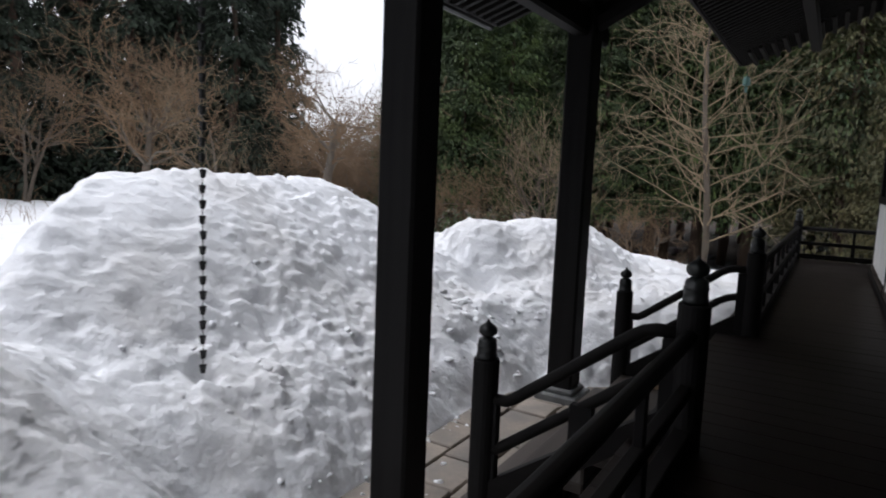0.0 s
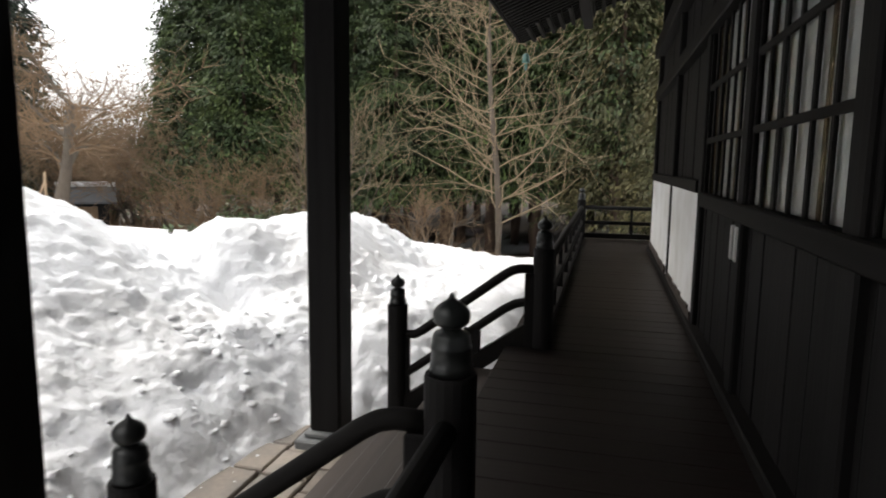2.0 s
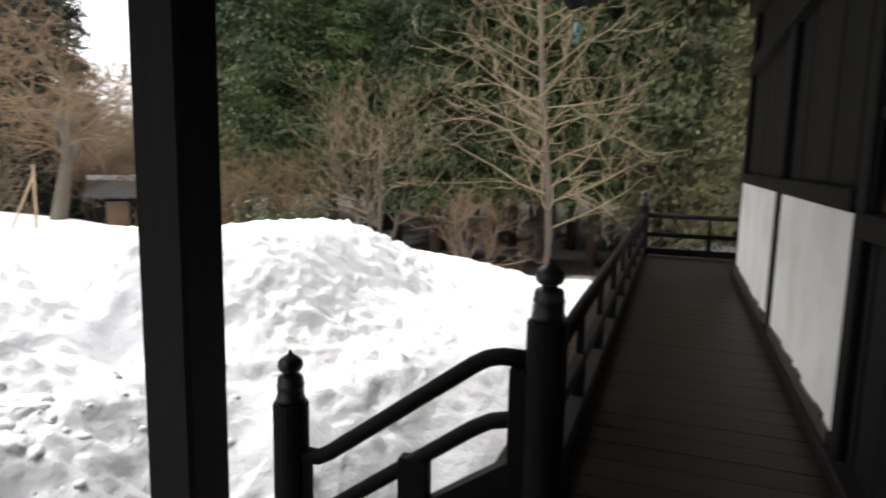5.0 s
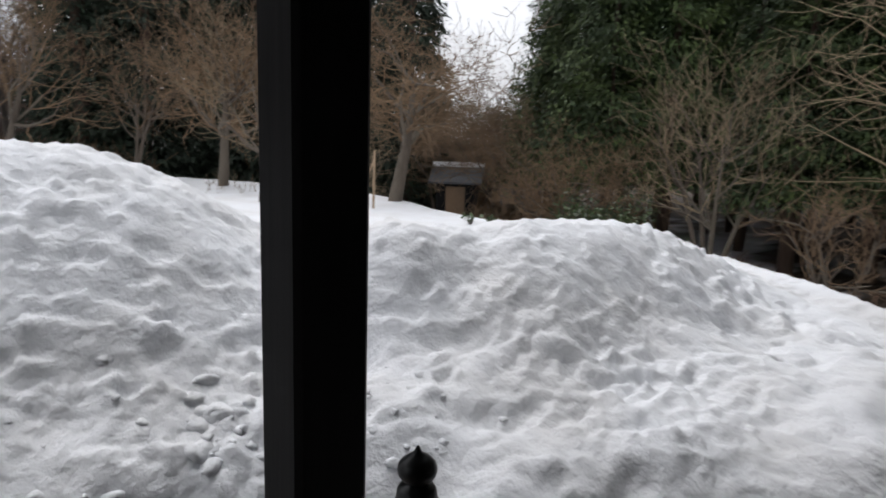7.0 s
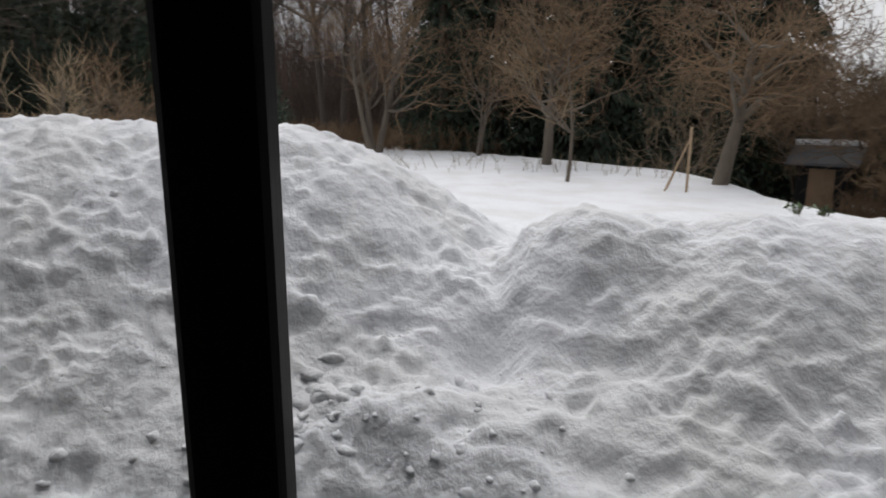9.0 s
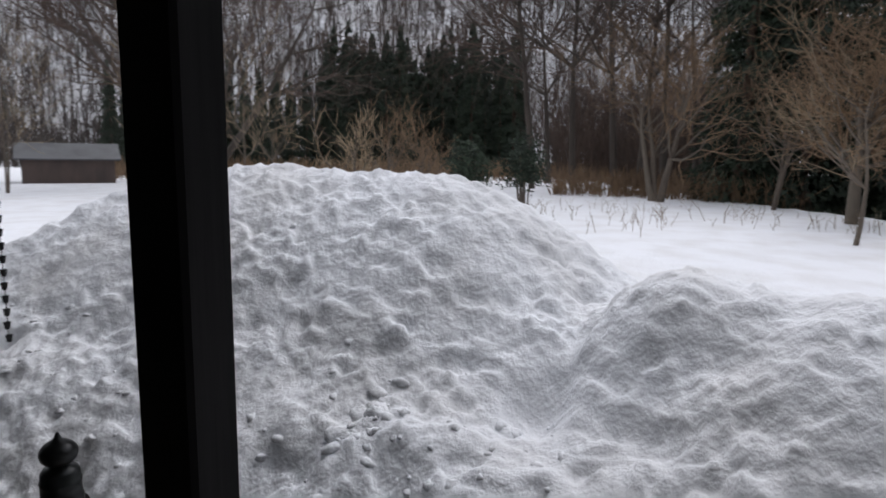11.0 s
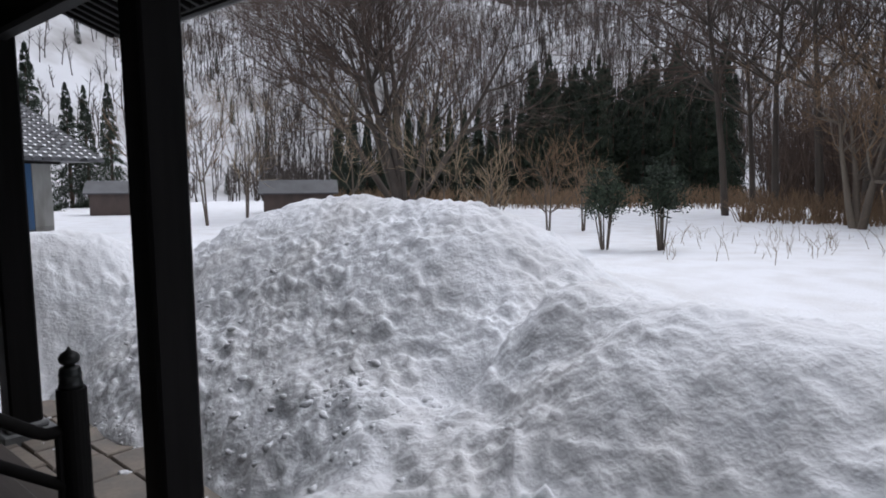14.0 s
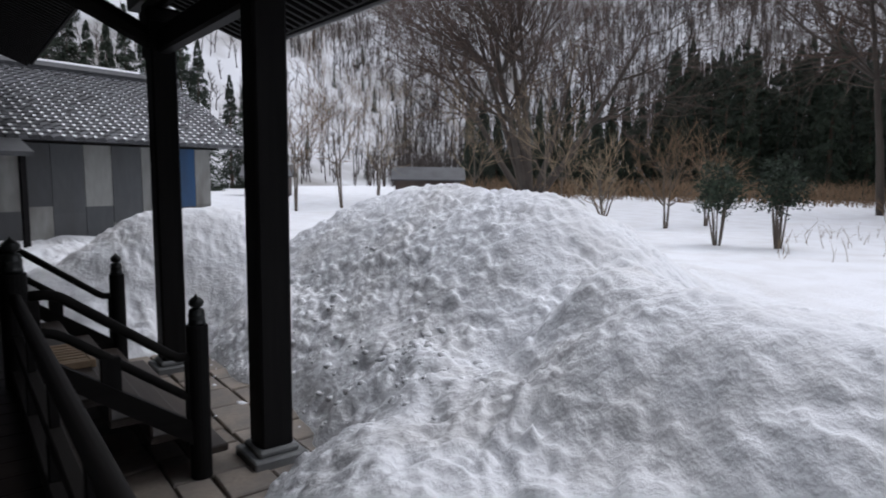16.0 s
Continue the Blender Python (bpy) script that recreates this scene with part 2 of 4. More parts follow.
def value_noise(x, y, size, seed):
    """Smooth noise from -1 to 1 with features of that size."""
    if seed not in TABLES:
        TABLES[seed] = np.random.default_rng(seed).random((256, 256)) * 2 - 1
    table = TABLES[seed]
    u, v = x / size + 1000.37, y / size + 1000.71
    i, j = np.floor(u).astype(int), np.floor(v).astype(int)
    a, b = u - i, v - j
    a, b = a * a * a * (a * (a * 6 - 15) + 10), b * b * b * (b * (b * 6 - 15) + 10)
    q = lambda di, dj: table[(i + di) % 256, (j + dj) % 256]
    return (q(0, 0) * (1 - a) + q(1, 0) * a) * (1 - b) + (q(0, 1) * (1 - a) + q(1, 1) * a) * b


def value_noise3(x, y, z, size, seed):
    """The same in three dimensions, so that steep slopes show no streaks."""
    w = z / size + 50.3
    k = np.floor(w)
    c = w - k
    c = c * c * (3 - 2 * c)
    return value_noise(x + k * 13.7 * size, y + k * 37.3 * size, size, seed) * (1 - c) + value_noise(x + (k + 1) * 13.7 * size, y + (k + 1) * 37.3 * size, size, seed) * c


def smooth(e0, e1, v):
    t = np.clip((v - e0) / (e1 - e0), 0, 1)
    return t * t * (3 - 2 * t)


# ---- the snow: one sheet out to the horizon ----
def field_edge(x):
    """Where the level field breaks off towards the wood."""
    return 13.1 + 1.8 * smooth(-1.2, -5.5, x) + 1.2 * smooth(-10, -18, x) - 0.45 * np.maximum(0, -18 - x)


def snow_height(x, y):
    x, y = np.asarray(x, float), np.asarray(y, float)
    past = y - field_edge(x) + 0.45 * value_noise(x, y, 2.6, 5)
    drop = 2.0 * smooth(0, 3.2, past) * (1 - 0.5 * smooth(12, 60, past)) * smooth(-60, -30, x)
    field = 0.70 + 0.05 * value_noise(x, y, 5.0, 3) - drop
    wob = 0.14 * value_noise(x, y, 1.7, 11)
    # the long heap beyond the steps
    u = np.clip((-3.35 - x) / 2.63, 0, 1)
    rise = 0.46 * u + 0.54 * np.sin(u * math.pi / 2)
    back = 1 - smooth(5.65, 8.82, -x + wob) * 0.47
    ends = smooth(0.45, 1.97, y + wob + 1.01 * (x + 4.5)) * (1 - smooth(6.8, 10.59, y + wob - 0.14 * (x + 5)))
    heap_a = 2.42 * rise * back * ends + np.minimum(field, 0)
    # the second heap, further along, and its pointed near shoulder
    dx, dy = x + 4.04 + wob, y - 9.72
    heap_b = field + 1.08 * np.exp(-(dx / np.where(dx > 0, 1.03, 1.64)) ** 2 - np.where(dy < 0, (np.abs(dy) / 1.14) ** 2.6, (np.abs(dy) / 3.21) ** 3.62))
    dx, dy = x + 4.5, y - 8.63 + 0.5 * wob
    shoulder = field + 1.14 * np.exp(-(dx / np.where(dx > 0, 0.79, 1.22)) ** 2 - (dy / np.where(dy < 0, 0.77, 1.58)) ** 2)
    # the small heap before the barn
    heap_c = field + 0.02 + 1.21 * np.exp(-(np.maximum(np.abs(x + 3.38) - 0.5, 0) / 1.45) ** 2 - ((y - 0.89) / 1.1) ** 2)
    k = 6.5
    h = np.log(np.exp(k * heap_a) + np.exp(k * heap_b) + np.exp(k * shoulder) + np.exp(k * heap_c) + np.exp(k * field) * 0.3) / k - 0.05
    heaped = np.maximum(np.clip((h - field) / 0.8, 0, 1) * smooth(-10, -8, x), smooth(-4.9, -3.9, x) * smooth(12.6, 11.2, y))
    # bare paving before the steps and under the building
    gap_x = np.maximum(-2.86 + 0.30 * smooth(6.2, 6.8, y) - x + 0.10 * value_noise(x, y, 0.7, 21), 0)
    gap_y = np.maximum(np.maximum(y - 6.72 - 0.9 * np.maximum(0, x + 2.5), 2.75 - y), 0) * smooth(-0.4, -1.2, x)
    near = np.sqrt(gap_x ** 2 + (0.62 * gap_y) ** 2)
    ramp = np.sin(math.pi / 2 * np.clip((near + 0.07 * value_noise(x, y, 0.5, 22) * (near > 0.02)) / 1.3, 0, 1))
    # lumps, trodden hollows, frozen crumbs
    z = h * 1.0
    lump = 0.045 * value_noise3(x, y, z, 0.85, 31) + 0.024 * value_noise3(x + 0.2 * y, y, z, 0.44, 32) + 0.024 * value_noise3(x, y - 0.3 * x, z, 0.25, 33)
    lump += 0.024 * np.abs(value_noise3(x - 0.4 * y, y, z, 0.15, 34)) - 0.012
    crumbly = 0.35 + 0.65 * smooth(-0.35, 0.35, value_noise(x, y, 1.1, 41))
    lump += crumbly * (0.022 * value_noise3(x, y, z, 0.09, 40) + 0.020 * value_noise3(x, y, z, 0.055, 35))
    lump -= 0.040 * smooth(0.25, 0.6, value_noise3(x, y * 0.85, z, 0.19, 36)) * smooth(-0.3, 0.4, value_noise(x, y, 1.9, 37))
    lump += 0.035 * smooth(0.35, 0.60, value_noise3(x, y, z, 0.12, 38)) * smooth(0.0, 0.5, value_noise(x, y, 1.4, 39))
    lump *= 0.85 + 0.55 * smooth(2.2, 0.3, h)
    lump = lump * (0.12 + 0.88 * np.clip(heaped * 2.2 + (near < 1.6) * 0.7, 0, 1)) * smooth(0.0, 0.16, near)
    # a trodden hole in the hollow between the heaps
    h = h - 0.22 * np.exp(-((x + 4.05) ** 2 + (y - 7.85) ** 2) / 0.05)
    h = h - 0.16 * np.exp(-((x + 3.97) ** 2 + (y - 3.17) ** 2) / 0.012)
    return h * ramp - 0.06 * (1 - ramp) + lump


def graded(lo, hi, step, reach, growth):
    a = list(np.arange(lo, hi + step / 2, step))
    s = step
    while a[-1] < reach:
        s *= growth
        a.append(a[-1] + s)
    s, b = step, [lo]
    while b[-1] > -reach:
        s *= growth
        b.append(b[-1] - s)
    return np.array(b[:0:-1] + a)


def build_ground():
    xs, ys = graded(-7.0, -2.0, 0.026, 900, 1.08), graded(-0.2, 12.2, 0.028, 900, 1.08)
    gx, gy = np.meshgrid(xs, ys, indexing="ij")
    verts = np.stack([gx, gy, snow_height(gx, gy)], -1).reshape(-1, 3)
    i, j = np.meshgrid(np.arange(len(xs) - 1), np.arange(len(ys) - 1), indexing="ij")
    a = (i * len(ys) + j).ravel()
    faces = np.stack([a, a + len(ys), a + len(ys) + 1, a + 1], -1)
    me = array_mesh("ground", verts, faces, SNOW, True)
    past = gy - field_edge(gx)
    litter = smooth(2.5, 8.0, past) * smooth(0.0, 0.4, value_noise(gx, gy, 2.2, 51) + 0.5 * value_noise(gx, gy, 0.8, 52) + 1.6 * smooth(14.0, 24.0, past))
    litter *= np.maximum(smooth(-75, -55, gx), smooth(22, 40, gy)) * smooth(500, 400, gy)
    me.attributes.new("litter", "FLOAT", "POINT").data.foreach_set("value", litter.astype(np.float32).ravel())
    tagged(new("ground", me), "deep trodden snow heaped beside the veranda", "snow", kind="structure")


build_ground()


def ground_z(x, y):
    return float(snow_height(np.array([x]), np.array([y]))[0])


FLOOR_Z, WALL_X, RAIL_X = 1.02, 0.74, -0.495
STAIR_Y, PILLAR_X, PILLAR_Y = (3.548, 6.682), -2.331, (3.487, 6.675)
END_Y, SOUTH_Y = 14.6, -6.0


# ---- the building: wall of boards, windows and plaster ----
def build_wall():
    wall = thing("wall_east", "dark timber temple wall with windows and white plaster panels", "wall", kind="structure")
    part("core", box((WALL_X + 0.16, SOUTH_Y, 0.0), (WALL_X + 0.30, 13.1, 5.9), 0), WOOD, wall)
    part("end_core", box((WALL_X + 0.02, 13.1, 0.0), (8.0, 13.24, 5.9), 0), WOOD, wall)
    for y, proud in ((-5.9, 0.06), (-3.96, 0.06), (-2.0, 0.06), (-0.06, 0.06), (1.88, 0.012), (4.0, 0.008), (5.77, 0.012), (7.52, 0.008), (9.975, 0.008), (13.08, 0.008)):
        part("post", box((WALL_X - proud, y - 0.085, FLOOR_Z), (WALL_X + 0.14, y + 0.085, 4.6), 0.012), WOOD, wall)
    part("floor_sill", box((WALL_X - 0.05, SOUTH_Y, FLOOR_Z), (WALL_X + 0.155, 13.2, FLOOR_Z + 0.09), 0.01), WOOD_Y, wall)
    part("window_sill", box((WALL_X - 0.03, SOUTH_Y, 2.15), (WALL_X + 0.156, 7.44, 2.26), 0.01), WOOD_Y, wall)
    part("panel_rail", box((WALL_X - 0.03, 7.60, 2.25), (WALL_X + 0.156, 13.0, 2.36), 0.01), WOOD_Y, wall)
    part("lintel", box((WALL_X - 0.045, SOUTH_Y, 3.56), (WALL_X + 0.157, 13.0, 3.72), 0.01), WOOD_Y, wall)
    part("upper_beam", box((WALL_X - 0.08, SOUTH_Y, 4.28), (WALL_X + 0.158, 13.3, 4.52), 0.015), WOOD_Y, wall)
    # vertical boards under the windows and above
    y = SOUTH_Y
    while y < 7.4:
        w = 0.29
        part("board", box((WALL_X + 0.03 + RNG.uniform(0, 0.008), y, FLOOR_Z + 0.09), (WALL_X + 0.06, min(y + w - 0.012, 7.43), 2.15), 0.005), WOOD, wall)
        y += w
    y = SOUTH_Y
    while y < 13.0:
        part("upper_board", box((WALL_X + 0.06 + RNG.uniform(0, 0.006), y, 3.72), (WALL_X + 0.09, min(y + 0.29, 13.0), 4.28), 0.004), WOOD, wall)
        y += 0.30
    y = 7.61
    while y < 13.0:
        part("upper_board", box((WALL_X + 0.05 + RNG.uniform(0, 0.006), y, 2.36), (WALL_X + 0.08, min(y + 0.29, 13.0), 3.56), 0.004), WOOD, wall)
        y += 0.30
    for y0, y1 in ((7.605, 9.80), (10.15, 12.995)):
        part("plaster_panel", box((WALL_X - 0.005, y0, FLOOR_Z + 0.09), (WALL_X + 0.15, y1, 2.25), 0.004), PLASTER, wall, "white plaster panel, stained along the bottom")
        bm = bmesh.new()
        n = 14
        for i in range(n):
            a, b = y0 + (y1 - y0) * i / n, y0 + (y1 - y0) * (i + 1) / n
            add_box(bm, (WALL_X - 0.022, a, FLOOR_Z + 0.09), (WALL_X - 0.006, b - 0.002, FLOOR_Z + 0.15 + RNG.uniform(0, 0.05)), 0.003)
        part("skirting", bm, STEP, wall, "weathered brown skirting board")
    for y in (5.77, 5.90):
        part("door_pull", box((WALL_X - 0.026, y - 0.020, 1.91), (WALL_X + 0.032, y + 0.020, 2.12), 0.004), PLASTER, wall, "white door pull")


build_wall()


PANE = array_mesh("pane", [(0, -0.5, -0.5), (0, -0.5, 0.5), (0, 0.5, 0.5), (0, 0.5, -0.5)], [(0, 1, 2, 3)], GLASS)


def build_window(name, y0, y1, dark_from=9e9):
    """A bay of glazed lattice, with paper screens behind it."""
    w = thing(name, "dark wooden lattice window, glass panes over white paper screens", "window", kind="structure")
    n = round((y1 - y0) / 0.255)
    step = (y1 - y0) / n
    for i in range(n + 1):
        y = y0 + i * step
        wide = 0.032 if i % 4 == 0 else 0.020
        part("bar", box((WALL_X + 0.016, y - wide, 2.262), (WALL_X + 0.034, y + wide, 3.558), 0.004), WOOD, w)
    for z in (2.69, 3.12):
        part("rail", box((WALL_X + 0.012, y0, z - 0.022), (WALL_X + 0.033, y1, z + 0.022), 0.004), WOOD_Y, w)
    for i in range(n):
        for z0, z1 in ((2.262, 2.668), (2.712, 3.098), (3.142, 3.558)):
            put("pane", PANE, w, Matrix.LocRotScale((WALL_X + 0.029, y0 + (i + 0.5) * step, (z0 + z1) / 2), Euler((0, RNG.normal(0, 0.004), RNG.normal(0, 0.006))), (1, step - 0.03, z1 - z0))).visible_shadow = False
    part("paper_screen", box((WALL_X + 0.050, y0, 2.262), (WALL_X + 0.064, min(y1, dark_from), 3.558), 0), PAPER, w, "white paper screen")
    y = y0 + 0.42
    while y < y1:
        part("screen_frame", box((WALL_X + 0.037, y - 0.018, 2.263), (WALL_X + 0.049, y + 0.018, 3.557), 0.004), FRAME, w, "brown screen frame")
        y += 0.93


for i, (a, b, c) in enumerate(((-5.8, -4.05, 9e9), (-3.87, -2.09, 9e9), (-1.91, -0.15, 9e9), (0.03, 1.79, 9e9), (1.97, 3.91, 9e9), (4.09, 5.68, 9e9), (5.86, 7.43, 6.75))):
    build_window("window_%d" % (i + 1), a, b, c)


# ---- roof over the veranda and the porch ----
def build_roof():
    roof = thing("roof", "dark timber eaves with close-set rafters over the veranda", "roof", kind="structure")
    ex, ez, wx, wz, y1 = -1.95, 5.0, 1.2, 6.25, 15.6
    slope = (wz - ez) / (wx - ex)
    bm = bmesh.new()
    lo, hi = [(ex, SOUTH_Y - 1), (ex, y1), (9.0, y1), (9.0, SOUTH_Y - 1)], []
    v = [bm.verts.new((x, y, ez + 0.11 + slope * (x - ex))) for x, y in lo] + [bm.verts.new((x, y, ez + 0.33 + slope * (x - ex))) for x, y in lo]
    for f in ((0, 1, 2, 3), (7, 6, 5, 4), (0, 4, 5, 1), (1, 5, 6, 2), (2, 6, 7, 3), (3, 7, 4, 0)):
        bm.faces.new([v[k] for k in f])
    part("roof_deck", bm, WOOD_X, roof)
    part("eave_board", box((ex - 0.05, SOUTH_Y - 1, ez + 0.07), (ex + 0.012, y1 + 0.05, ez + 0.20), 0.01), WOOD_Y, roof)
    part("end_board", box((ex - 0.05, y1 - 0.01, ez + 0.06), (ex + 0.05, y1 + 0.06, ez + 0.36), 0.01), WOOD_X, roof)
    rafter = bmesh.new()
    length = math.hypot(wx - ex, wz - ez)
    add_box(rafter, (0, -0.035, -0.05), (length, 0.035, 0.05), 0.006)
    me = to_mesh("rafter", rafter, WOOD_X)
    tilt = -math.degrees(math.atan(slope))
    y = SOUTH_Y - 0.9
    while y < y1:
        put("rafter", me, roof, pose(ex + 0.05, y, ez + 0.075, 0, tilt, 0))
        y += 0.20
    # the end eave, over the far railing
    stub = to_mesh("end_rafter", box((-0.035, 0, -0.05), (0.035, 1.5, 0.05), 0.006), WOOD_Y)
    x = ex + 0.3
    while x < 5:
        put("end_rafter", stub, roof, pose(x, y1 - 1.42, ez + 0.0 + slope * (x - ex)))
        x += 0.20
    part("purlin", box((-0.62, SOUTH_Y, 5.22), (-0.44, 15.3, 5.44), 0.015), WOOD_Y, roof)


build_roof()


def build_porch():
    porch = thing("porch_roof", "dark timber porch roof on two square pillars", "roof", kind="structure")
    y0, y1, ex, ez = 2.15, 7.95, -4.05, 4.42
    slope = 0.34
    bm = bmesh.new()
    lo = [(ex, y0), (ex, y1), (0.6, y1), (0.6, y0)]
    v = [bm.verts.new((x, y, ez + 0.10 + slope * (x - ex))) for x, y in lo] + [bm.verts.new((x, y, ez + 0.26 + slope * (x - ex))) for x, y in lo]
    for f in ((0, 1, 2, 3), (7, 6, 5, 4), (0, 4, 5, 1), (1, 5, 6, 2), (2, 6, 7, 3), (3, 7, 4, 0)):
        bm.faces.new([v[k] for k in f])
    part("roof_deck", bm, WOOD_X, porch)
    part("eave_board", box((ex - 0.05, y0 - 0.03, ez + 0.05), (ex + 0.011, y1 + 0.03, ez + 0.16), 0.01), WOOD_Y, porch)
    part("gutter", add_tube(bmesh.new(), [(ex - 0.10, y0, ez + 0.06), (ex - 0.10, y1, ez + 0.05)], 0.055, 10), COPPER, porch)
    me = to_mesh("rafter", box((0, -0.035, -0.045), (4.6, 0.035, 0.045), 0.006), WOOD_X)
    n = 30
    for i in range(n):
        put("rafter", me, porch, pose(ex + 0.04, y0 + 0.06 + (y1 - y0 - 0.12) * i / (n - 1), ez + 0.06, 0, -math.degrees(math.atan(slope)), 0))
    part("purlin", box((PILLAR_X - 0.10, y0 + 0.1, 4.66), (PILLAR_X + 0.10, y1 - 0.1, 4.90), 0.015), WOOD_Y, porch)
    part("tie_beam", box((PILLAR_X - 0.09, PILLAR_Y[0] - 0.55, 3.93), (PILLAR_X + 0.09, PILLAR_Y[1] + 0.55, 4.22), 0.03), WOOD_Y, porch)
    for y in PILLAR_Y:
        part("bracket_block", box((PILLAR_X - 0.20, y - 0.20, 4.30), (PILLAR_X + 0.20, y + 0.20, 4.46), 0.04), WOOD, porch)
        part("bracket_arm", box((PILLAR_X - 0.07, y - 0.62, 4.46), (PILLAR_X + 0.07, y + 0.62, 4.66), 0.05), WOOD_Y, porch)
        bm = bmesh.new()
        pts = [(PILLAR_X + 0.1 + (WALL_X - PILLAR_X - 0.1) * t, y, 4.1 + 0.95 * t + 0.18 * math.sin(math.pi * t)) for t in (0, 0.2, 0.4, 0.6, 0.8, 1)]
        add_tube(bm, pts, 0.10, 8, 1.3)
        part("rainbow_beam", bm, WOOD_X, porch)


build_porch()


def build_pillar(y, label):
    p = thing("pillar", label, "pillar", (PILLAR_X, y, 0), "porch pillars")
    a = 0.146
    part("shaft", box((-a, -a, 0.13), (a, a, 4.31), 0.022), WOOD, p)
    part("foot_block", box((-a - 0.04, -a - 0.04, 0.075), (a + 0.04, a + 0.04, 0.14), 0.02), BASE, p, "bevelled grey stone block")
    part("base_stone", box((-a - 0.10, -a - 0.10, -0.05), (a + 0.10, a + 0.10, 0.08), 0.015), BASE, p, "square grey base stone")


build_pillar(PILLAR_Y[0], "square dark wooden porch pillar on a grey stone base")
build_pillar(PILLAR_Y[1], "square dark wooden porch pillar on a grey stone base beside the steps")


# ---- veranda floor, steps and railings ----
def build_floor():
    floor = thing("floor", "worn dark brown veranda boards", "floor", kind="structure")
    me = to_mesh("floor_board", box((-0.78, 0, FLOOR_Z - 0.05), (WALL_X + 0.02, 0.1996, FLOOR_Z), 0.005), FLOOR)
    y = SOUTH_Y + 0.037
    while y < END_Y + 0.1:
        put("floor_board", me, floor, pose(0, y, RNG.uniform(-0.0025, 0.0005)))
        y += 0.20
    # unseen sheet added below the boards to stop light leaking through their joints
    part("joint_backing", box((-0.65, SOUTH_Y, FLOOR_Z - 0.075), (WALL_X, END_Y, FLOOR_Z - 0.056), 0), WOOD_Y, floor)
    part("edge_beam", box((-0.76, SOUTH_Y, FLOOR_Z - 0.24), (-0.66, END_Y + 0.2, FLOOR_Z - 0.052), 0.01), WOOD_Y, floor)
    part("under_wall", box((0.30, SOUTH_Y, -0.1), (0.42, END_Y, FLOOR_Z - 0.06), 0), WOOD, floor)
    me = to_mesh("strut", box((-0.07, -0.07, -0.1), (0.07, 0.07, FLOOR_Z - 0.24), 0.01), WOOD)
    for y in (-5, -3, -1, 1, 3.3, 6.9, 8.9, 10.9, 12.9, 14.6):
        put("strut", me, floor, pose(-0.70, y, 0))
    part("end_floor_beam", box((-0.76, END_Y + 0.12, FLOOR_Z - 0.24), (6.0, END_Y + 0.2, FLOOR_Z - 0.06), 0), WOOD_X, floor)
    part("end_floor", box((WALL_X + 0.02, 13.24, FLOOR_Z - 0.05), (6.0, END_Y + 0.2, FLOOR_Z - 0.004), 0), FLOOR, floor)


build_floor()


def build_steps():
    s = thing("staircase", "worn dark wooden steps down to the paving", "stairs", kind="structure")
    for i in range(4):
        z, x = FLOOR_Z - 0.204 * (i + 1), -0.76 - 0.29 * i
        part("tread", box((x - 0.33, STAIR_Y[0] + 0.05, z - 0.07), (x, STAIR_Y[1] - 0.05, z), 0.012), STEP, s)
        part("riser", box((x - 0.02, STAIR_Y[0] + 0.06, z), (x - 0.0, STAIR_Y[1] - 0.06, z + 0.135), 0), STEP, s)


build_steps()


def giboshi_post(name, tip, foot, r, label, x, y, group):
    """A railing post with an onion-shaped metal cap."""
    p = thing(name, label, "railing post", (x, y, foot), group)
    h = tip - foot
    body = h - 3.05 * r
    part("shaft", turned([(r, 0), (r, body - 0.012), (r * 0.96, body)], 20), WOOD, p)
    z = body
    cap = [(0.80, 0.0), (0.80, 0.35), (0.76, 0.38), (0.74, 0.90), (0.77, 0.94), (0.77, 1.06), (0.73, 1.10), (0.71, 1.40), (0.62, 1.55), (0.42, 1.60), (0.36, 1.74)]
    part("collar", turned([(r * a, z + r * b) for a, b in cap], 20), LACQUER, p, "black metal collar", True)
    onion = [(0.34, 1.73), (0.52, 1.80), (0.66, 1.95), (0.71, 2.15), (0.68, 2.34), (0.55, 2.52), (0.36, 2.66), (0.20, 2.75), (0.12, 2.85), (0.08, 2.97), (0.02, 3.05)]
    part("onion_cap", turned([(r * a, z + r * b) for a, b in onion], 20), LACQUER, p, "black onion-shaped metal cap", True)
    return p


for y in STAIR_Y:
    giboshi_post("railing_post", 2.08, FLOOR_Z, 0.085, "dark round veranda railing post with an onion-shaped black cap", RAIL_X, y, "top posts of the steps")
    giboshi_post("railing_post", 1.55, 0.0, 0.085, "dark round post at the foot of the steps, onion-shaped cap", -1.713, y, "bottom posts of the steps")
giboshi_post("railing_post", 2.06, FLOOR_Z, 0.085, "dark round corner post at the end of the veranda", RAIL_X, END_Y, "corner posts")


